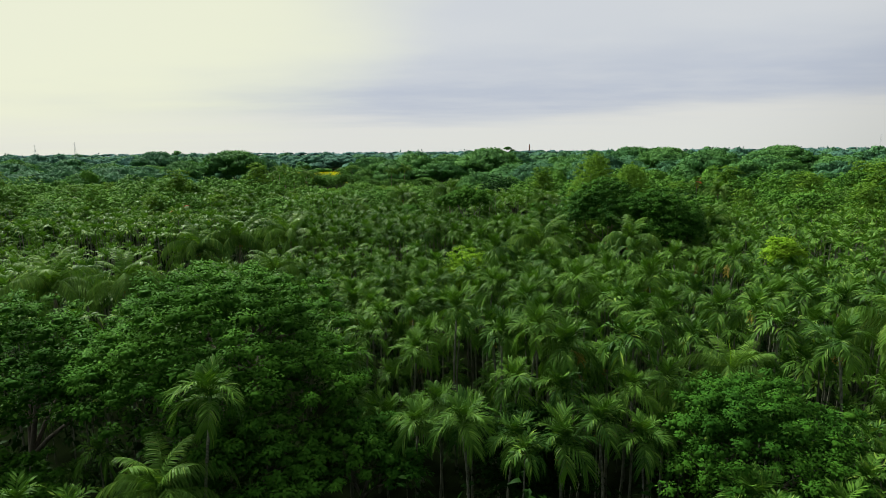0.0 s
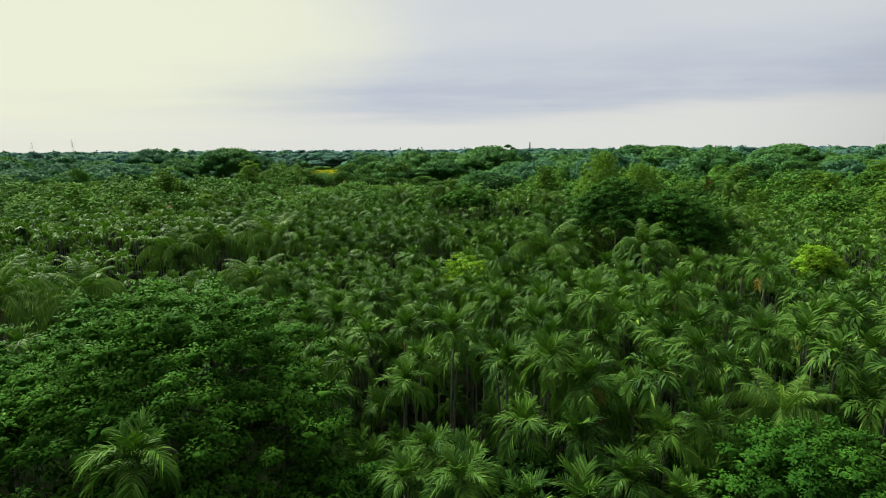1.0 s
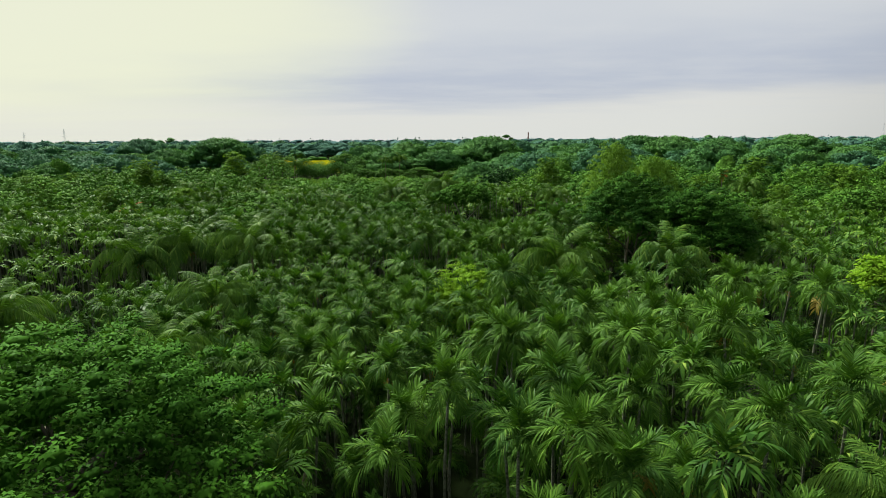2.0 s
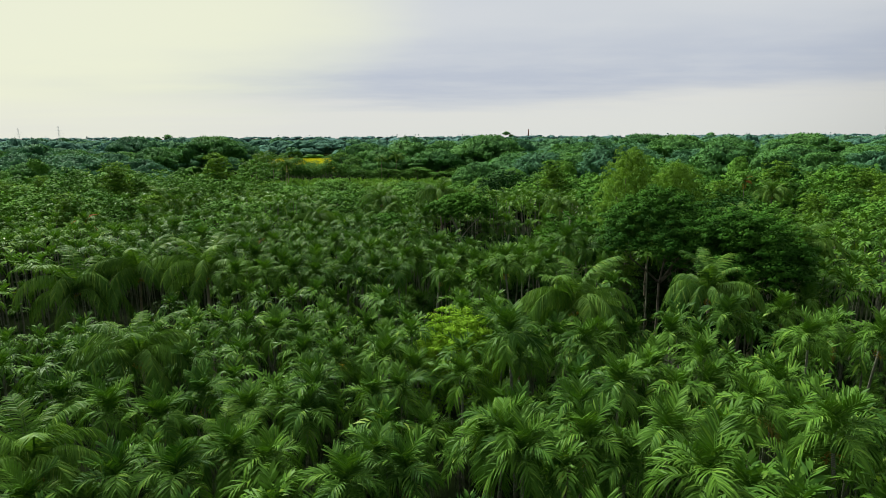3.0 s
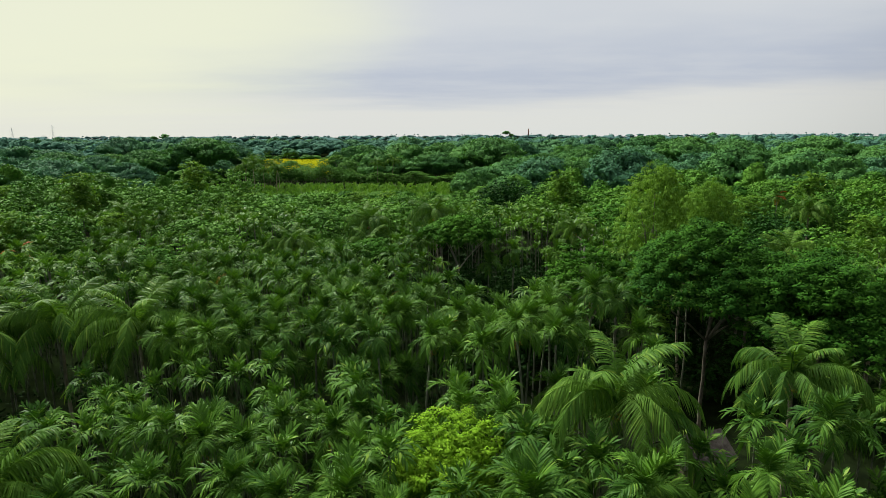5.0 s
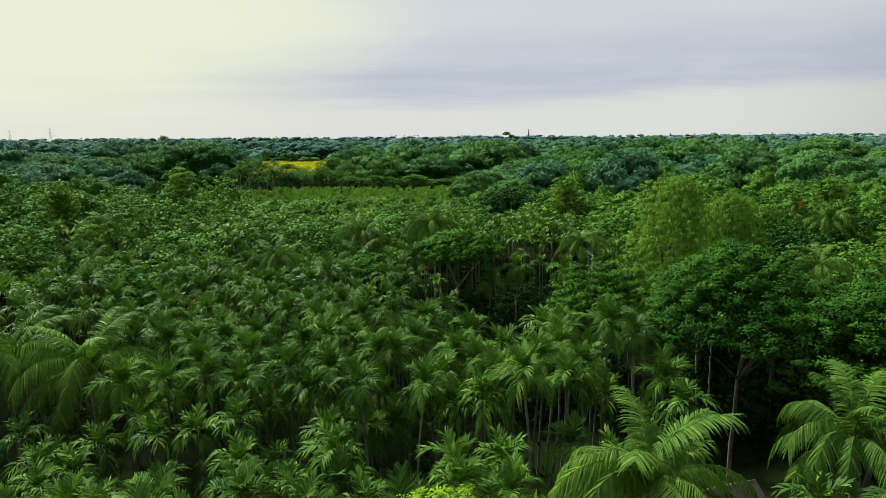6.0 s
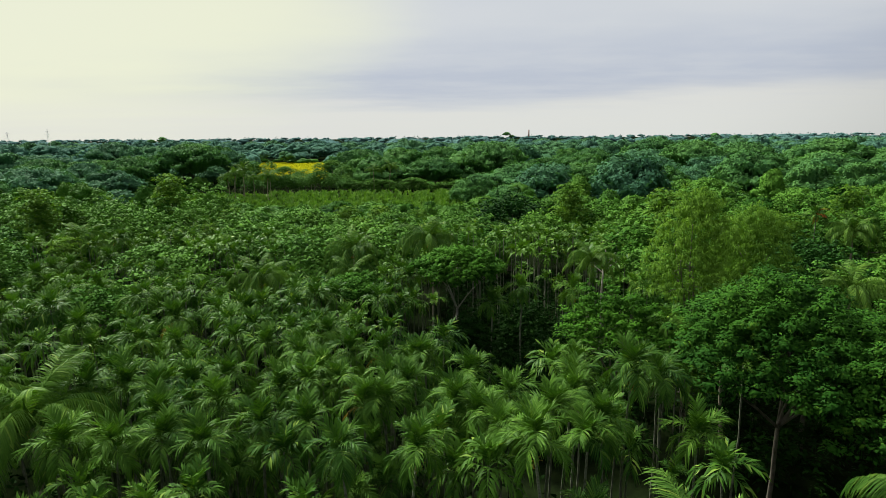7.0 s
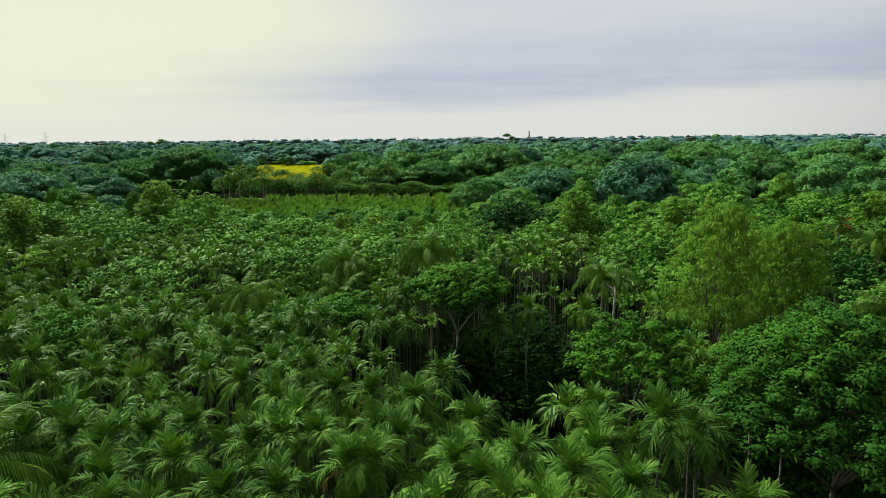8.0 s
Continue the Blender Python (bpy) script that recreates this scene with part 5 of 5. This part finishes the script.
def wood_trees(count, y0, y1, radius, gap, models, kinds, low, high, cell, seed, tall_share, dark=0.7):
    """Trees of the woods that can still be told apart, each a thing with trunk and crown. kinds: name, material, label."""
    rg = random.Random(seed + 100)
    places = scatter(count, y0, y1, 1.0, radius, gap, len(kinds), low, high, cell, seed, tall_share, dark)
    for rows, (name, material, label) in zip(places, kinds):
        crowns = [mesh_from_arrays(name + "_crown", v, t, material, n) for v, t, n in models]
        g = Geo()
        g.tube([(0, 0, 0), (0.15, 0.1, 4.0), (0, 0, 9.0)], [0.45, 0.34, 0.26], 7)
        for k in range(4):
            w = k * 1.57 + 0.4
            g.tube([(0, 0, 6.5), (2.0 * math.cos(w), 2.0 * math.sin(w), 9.5)], [0.22, 0.1], 5)
        trunk = g.mesh(name + "_trunk", M_BARK, True)
        for i, (x, y, z, turn, size, tall) in enumerate(rows):
            tree = tagged(new(name), label, "tree", "trees of the woods")
            part("trunk", trunk, tree)
            part("crown", crowns[i % len(crowns)], tree)
            tree.matrix_basis = pose(x, y, 0, 0, 0, math.degrees(turn)) @ Matrix.Diagonal((size, size, size * tall, 1))


wood_trees(5000, 178, 262, 5.6, 0.80, [
    far_tree_model(45, 6.6, 16.5, 5.0, 24, 60, 20, 0.75, 1700, "dome", 0.27, 0.08), far_tree_model(46, 6.0, 15.0, 4.0, 22, 60, 20, 0.75, 1700, "dome", 0.29, 0.08),
    far_tree_model(47, 6.4, 16.0, 8.0, 22, 60, 20, 0.75, 1700, "umbrella", 0.26, 0.08), far_tree_model(48, 4.8, 15.5, 3.0, 22, 52, 20, 0.75, 1400, "egg", 0.33, 0.08)],
    (("broadleaf_tree", M_WOOD_NEAR, "rounded green tree in the low woods"), ("dark_tree", M_DEEP, "darker green rounded tree in the low woods")), 0.75, 1.0, 6.0, 12, 0.3, 0.2)
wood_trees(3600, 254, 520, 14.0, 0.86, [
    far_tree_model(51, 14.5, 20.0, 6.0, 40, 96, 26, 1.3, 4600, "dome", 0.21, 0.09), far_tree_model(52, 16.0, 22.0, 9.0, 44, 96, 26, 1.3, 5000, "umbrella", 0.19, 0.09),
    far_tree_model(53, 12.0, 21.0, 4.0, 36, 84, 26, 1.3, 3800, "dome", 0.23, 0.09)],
    (("broadleaf_tree", M_WOOD_HAZE, "broad distant tree with a tiered green crown"), ("rain_tree", M_WOOD_DARK_HAZE, "distant spreading tree with a dark blue-green crown")), 0.72, 1.0, 14.0, 2, 0.5)
woodland(1000, 246, 500, 1.0, 7.0, 0.85, [
    far_tree_model(54, 7.0, 13.0, 3.0, 16, 20, 8, 0.9, 70, "umbrella", 0.28, 0.09), far_tree_model(55, 6.5, 12.0, 2.0, 16, 20, 8, 0.9, 70, "dome", 0.30, 0.09), far_tree_model(56, 5.5, 14.0, 2.0, 15, 20, 8, 0.9, 70, "dome", 0.33, 0.09)],
    (("light_woods", M_WOOD_LIGHT, "distant lower trees with light green tops"),), 0.7, 0.95, 8.0, seed=8)


# beyond that the woods stand in copses, a few sorts of them turned about
def copse(seed, reach=56.0):
    """A copse of a dozen spreading trees, as arrays."""
    rg = random.Random(seed)
    grid, rows = Grid(16.0), []
    kinds = [far_tree_model(seed * 7 + 1, 16.0, 19.5, 4.0, 34, 54, 14, 1.9, 480, "dome", 0.20, 0.09), far_tree_model(seed * 7 + 2, 17.0, 20.5, 7.0, 36, 54, 14, 1.9, 480, "umbrella", 0.19, 0.09),
             far_tree_model(seed * 7 + 3, 12.0, 19.0, 2.0, 28, 44, 14, 1.8, 380, "dome", 0.23, 0.09)]
    for _ in range(900):
        x, y = rg.uniform(-reach, reach), rg.uniform(-reach, reach)
        size = rg.uniform(0.9, 1.15) if rg.random() < 0.35 else rg.uniform(0.42, 0.72)
        if x * x + y * y > reach * reach or not grid.free(x, y, 11.5 * size, 20.0):
            continue
        grid.add(x, y, 11.5 * size)
        rows.append((x, y, rg.uniform(0, 6.28), size, rg.uniform(0.8, 1.12)))
    vs, ts, ns, k = [], [], [], 0
    for i, (x, y, turn, size, tall) in enumerate(rows):
        v, t, n = kinds[i % 3]
        c, q = math.cos(turn), math.sin(turn)
        spin = np.array([[c, q, 0], [-q, c, 0], [0, 0, 1]], np.float32)
        vs.append(v @ (spin * np.array([size, size, size * tall], np.float32)) + np.array([x, y, 0], np.float32))
        ts.append(t + k)
        ns.append(n @ spin)
        k += len(v)
    return np.concatenate(vs), np.concatenate(ts), np.concatenate(ns)


copse_arrays = [copse(61), copse(62)]
# Copse colours carry the haze tint; the darker one has more of it.
COPSE_MESHES = [[mesh_from_arrays("copse", v, t, m, n) for v, t, n in copse_arrays] for m in (M_FAR_HAZE, M_FAR_DARK_HAZE)]
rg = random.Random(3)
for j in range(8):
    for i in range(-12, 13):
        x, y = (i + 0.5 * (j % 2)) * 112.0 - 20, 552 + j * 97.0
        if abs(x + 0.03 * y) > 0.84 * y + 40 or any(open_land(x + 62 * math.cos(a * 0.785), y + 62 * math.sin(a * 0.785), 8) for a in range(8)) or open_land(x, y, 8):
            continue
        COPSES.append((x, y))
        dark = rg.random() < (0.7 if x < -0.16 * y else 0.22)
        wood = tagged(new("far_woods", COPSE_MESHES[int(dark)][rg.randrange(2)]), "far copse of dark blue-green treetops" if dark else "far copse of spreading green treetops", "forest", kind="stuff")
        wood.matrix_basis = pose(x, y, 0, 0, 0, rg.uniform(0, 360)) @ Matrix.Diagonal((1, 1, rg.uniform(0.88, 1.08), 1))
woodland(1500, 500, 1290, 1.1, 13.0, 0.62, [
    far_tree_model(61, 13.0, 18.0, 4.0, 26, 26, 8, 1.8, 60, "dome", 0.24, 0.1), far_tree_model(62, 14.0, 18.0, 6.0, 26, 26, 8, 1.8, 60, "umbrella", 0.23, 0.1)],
    (("far_trees", M_FAR_HAZE, "far spreading green treetops"), ("far_dark_trees", M_FAR_DARK_HAZE, "far dark blue-green treetops")), 0.6, 0.9, 16.0, seed=3)
woodland(1200, 250, 770, 1.0, 8.0, 0.55, [crown_model(65 + i, 8.0, 5.0, 0.2, 6, 3, 12, 1.5, 0.3) for i in range(3)],
    (("woods_understory", M_DEEP, "low dense growth under the distant woods"),), 0.8, 1.0, 10.0, seed=6)
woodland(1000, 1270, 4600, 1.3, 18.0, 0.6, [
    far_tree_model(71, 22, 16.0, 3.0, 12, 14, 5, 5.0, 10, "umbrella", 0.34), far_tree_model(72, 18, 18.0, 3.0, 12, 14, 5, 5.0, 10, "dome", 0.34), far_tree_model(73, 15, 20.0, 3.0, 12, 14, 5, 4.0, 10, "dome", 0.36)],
    (("horizon_forest", M_HORIZON_HAZE, "blue-green forest along the horizon"),), 0.7, 1.1, 24.0, seed=4)

# a few crowns that rise above the rest far off
g_models = [far_tree_model(81, 14, 30, 17, 24, 28, 9, 2.0, 60, "umbrella", 0.24, 0.08), far_tree_model(82, 11, 27, 14, 22, 28, 9, 2.0, 60, "dome", 0.26, 0.08)]
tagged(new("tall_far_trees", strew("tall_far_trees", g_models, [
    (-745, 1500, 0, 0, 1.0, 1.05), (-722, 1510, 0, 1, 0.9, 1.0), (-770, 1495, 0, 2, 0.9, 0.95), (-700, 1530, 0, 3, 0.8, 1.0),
    (201, 2600, 0, 1, 1.3, 1.0), (222, 2600, 0, 2, 1.1, 1.0), (620, 1500, 0, 2, 1.0, 0.98), (655, 1480, 0, 0, 0.9, 1.0)], M_WOOD_HAZE)),
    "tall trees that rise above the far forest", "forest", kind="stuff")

# low growth between the stems
low = []
for _ in range(600):
    y = 24 + 140 * rng.random()
    x = rng.uniform(-1, 1) * (0.84 * y + 8)
    if (x - 26) ** 2 + (y - 92) ** 2 > 110:
        low.append((x, y, 0.0, rng.uniform(0, 6.28), rng.uniform(0.7, 1.35), rng.uniform(0.8, 1.35)))
# Extra near-black growth fills the spots that should read as deep shade.
for cx, cy, rx, ry, n in ((36, 108, 9, 8, 60), (9, 120, 10, 14, 150), (13, 150, 13, 24, 130), (-41, 84, 7, 5, 30), (0, 27, 14, 6, 60)):
    for _ in range(n):
        low.append((cx + rng.uniform(-rx, rx), cy + rng.uniform(-ry, ry), 0.0, rng.uniform(0, 6.28), rng.uniform(0.6, 1.2), rng.uniform(0.6, 1.3)))
for i in range(90):
    low.append((rng.uniform(-150, -50), rng.uniform(340, 420), 0.0, rng.uniform(0, 6.28), rng.uniform(0.8, 1.2), 1.0))
tagged(new("undergrowth", strew("undergrowth", [tree_model(91 + i, 1.8, 5.6, 0.2, 4, 5, 4, 0.6, 0.3, "egg", 0.6) for i in range(3)], low, M_SHRUB_SHADE)),
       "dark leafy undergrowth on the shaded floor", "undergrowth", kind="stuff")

# the same grove and woods behind the flight's start and at its sides
around = []
behind = Grid()
for _ in range(1300):
    x, y = rng.uniform(-62, 62), rng.uniform(-42, 58)
    if y > 16 and abs(x + 0.03 * y) < 0.82 * y + 12:
        continue
    if patch(x, y, 30.0, 5.7) > 0.62 or not behind.free(x, y, 1.35):
        continue
    behind.add(x, y, 1.35)
    around.append((x, y, 0.0, rng.uniform(0, 6.28), rng.uniform(0.62, 0.9), 1.0))
grove("rear_areca_grove", around, [areca_model(s + 30, 4, 0.33, True) for s in range(4)], [trunk_model(3, s) for s in range(3)], "areca palm grove behind the flight's start")
for k in range(26):
    x, y = rng.uniform(-75, 75), rng.uniform(-55, 50)
    if (y > 10 and abs(x) < 0.86 * y + 20) or not behind.free(x, y, 2.6):
        continue
    behind.add(x, y, 4.0)
    copy_to(MODELS[k % 4], x, y, rng.uniform(0, 360), rng.uniform(0.7, 0.95), 0.9)

# banana plantation beyond the groves
def banana_model(seed):
    rg = random.Random(seed)
    g = Geo()
    g.tube([(0, 0, 0), (0, 0, 2.6)], [0.16, 0.1], 5)
    for i in range(7):
        w = i * 2.4 + rg.uniform(-0.3, 0.3)
        d, s = Vector((math.cos(w), math.sin(w), 0)), Vector((-math.sin(w), math.cos(w), 0))
        a = Vector((0, 0, 2.5))
        up = rg.uniform(1.8, 3.2)
        m, e = a + d * 0.5 + Vector((0, 0, up * 0.75)), a + d * rg.uniform(0.8, 1.5) + Vector((0, 0, up))
        g.strip([(a - s * 0.1, a + s * 0.1), (m - s * 0.34, m + s * 0.34), (e,)])
    return g.arrays()


bananas = []
for _ in range(1700):
    x, y = rng.uniform(-92, 6), rng.uniform(262, 338)
    if rng.random() < 0.25:
        x, y = rng.uniform(-150, -92), rng.uniform(262, 328)
    bananas.append((x, y, 0.0, rng.uniform(0, 6.28), rng.uniform(0.85, 1.2), 1.0))
tagged(new("banana_plantation", strew("banana_plantation", [banana_model(i) for i in range(4)], bananas, M_BANANA)),
       "plantation of light green banana plants in an open strip", "banana plants", kind="stuff")


# ---- works of man, far off ----
def build_pylon(label, height):
    """A lattice pylon: four legs, braces and cross-arms."""
    root = tagged(new("power_pylon"), label, "pylon", "power line pylons")
    w = height * 0.09
    corners = [(-1, -1), (1, -1), (1, 1), (-1, 1)]
    for a, b in corners:
        g = Geo()
        g.tube([(a * w, b * w, 0), (a * w * 0.3, b * w * 0.3, height * 0.6), (a * 0.3, b * 0.3, height)], [0.11, 0.09, 0.07], 4)
        part("leg", g.mesh("pylon_leg", M_STEEL_HAZE), root)
    for k in range(8):
        z0, z1 = height * k / 8, height * (k + 1) / 8
        r0, r1 = (w * max(0.12, 1 - 1.15 * k / 8), w * max(0.1, 1 - 1.15 * (k + 1) / 8))
        g = Geo()
        for i in range(4):
            (a, b), (c, d) = corners[i], corners[(i + 1) % 4]
            g.tube([(a * r0, b * r0, z0), (c * r1, d * r1, z1)], [0.03, 0.03], 3)
            g.tube([(c * r0, d * r0, z0), (a * r1, b * r1, z1)], [0.03, 0.03], 3)
        part("brace", g.mesh("pylon_brace", M_STEEL_HAZE), root)
    for k, half in ((0.72, 0.14), (0.82, 0.12), (0.92, 0.10)):
        g = Geo()
        g.tube([(-height * half, 0, height * k), (0, 0, height * k + 0.8), (height * half, 0, height * k)], [0.06, 0.16, 0.06], 4)
        part("cross_arm", g.mesh("pylon_arm", M_STEEL_HAZE), root)
    return root


pylon = place(build_pylon("grey steel lattice pylon above the far forest", 46.0), -683, 1010, 20)
for x, y, s in ((-823, 1100, 0.95), (1310, 1880, 1.35)):
    copy_to(pylon, x, y, 30, s)

chimney = tagged(new("chimney"), "slender brick kiln chimney above the far trees", "chimney")
g = Geo()
g.tube([(0, 0, 0), (0, 0, 30), (0, 0, 50)], [4.0, 3.2, 2.6], 16)
part("shaft", g.mesh("chimney_shaft", M_BRICK, True), chimney)
g = Geo()
g.tube([(0, 0, 48.6), (0, 0, 49.2), (0, 0, 50.2)], [2.7, 3.4, 3.4], 16)
part("rim", g.mesh("chimney_rim", M_BRICK, True), chimney)
place(chimney, 331, 2900)


def build_hut(label, wall, roof, length=7.0, depth=4.6):
    """A village hut: four walls with a doorway, a pitched roof with eaves."""
    root = tagged(new("hut"), label, "house", "village huts")
    L, D, H = length / 2, depth / 2, 2.3
    for lo, hi in (((-L, D - 0.15, 0), (L, D, H)), ((-L, -D, 0), (-L + 0.15, D - 0.15, H)), ((L - 0.15, -D, 0), (L, D - 0.15, H)),
                   ((-L + 0.15, -D, 0), (-0.5, -D + 0.15, H)), ((0.5, -D, 0), (L - 0.15, -D + 0.15, H)), ((-0.5, -D, 1.95), (0.5, -D + 0.15, H))):
        g = Geo()
        g.box(lo, hi)
        part("wall", g.mesh("hut_wall", wall), root)
    for s in (-1, 1):
        g = Geo()
        e, r = D + 0.55, H + 1.7
        g.face((-L - 0.5, s * e, H - 0.25), (L + 0.5, s * e, H - 0.25), (L + 0.5, 0, r), (-L - 0.5, 0, r))
        g.face((-L - 0.5, s * e, H - 0.15), (L + 0.5, s * e, H - 0.15), (L + 0.5, 0, r + 0.1), (-L - 0.5, 0, r + 0.1))
        g.face((-L - 0.5, s * e, H - 0.25), (L + 0.5, s * e, H - 0.25), (L + 0.5, s * e, H - 0.15), (-L - 0.5, s * e, H - 0.15))
        for k in range(int(length / 0.4) + 2):
            x = -L - 0.45 + k * 0.4
            g.tube([(x, s * e, H - 0.14), (x, 0, r + 0.11)], [0.035, 0.035], 4)
        part("roof", g.mesh("hut_roof", roof), root)
    return root


place(build_hut("low hut with a rusty tin roof under palms", M_MUD, M_TIN, 5.6, 4.0), 22.6, 90.2, 20, 0.9)
place(build_hut("hut with a tin roof hidden behind trees", M_MUD, M_TIN, 5.0, 3.6), -16.0, 143.0, -10)
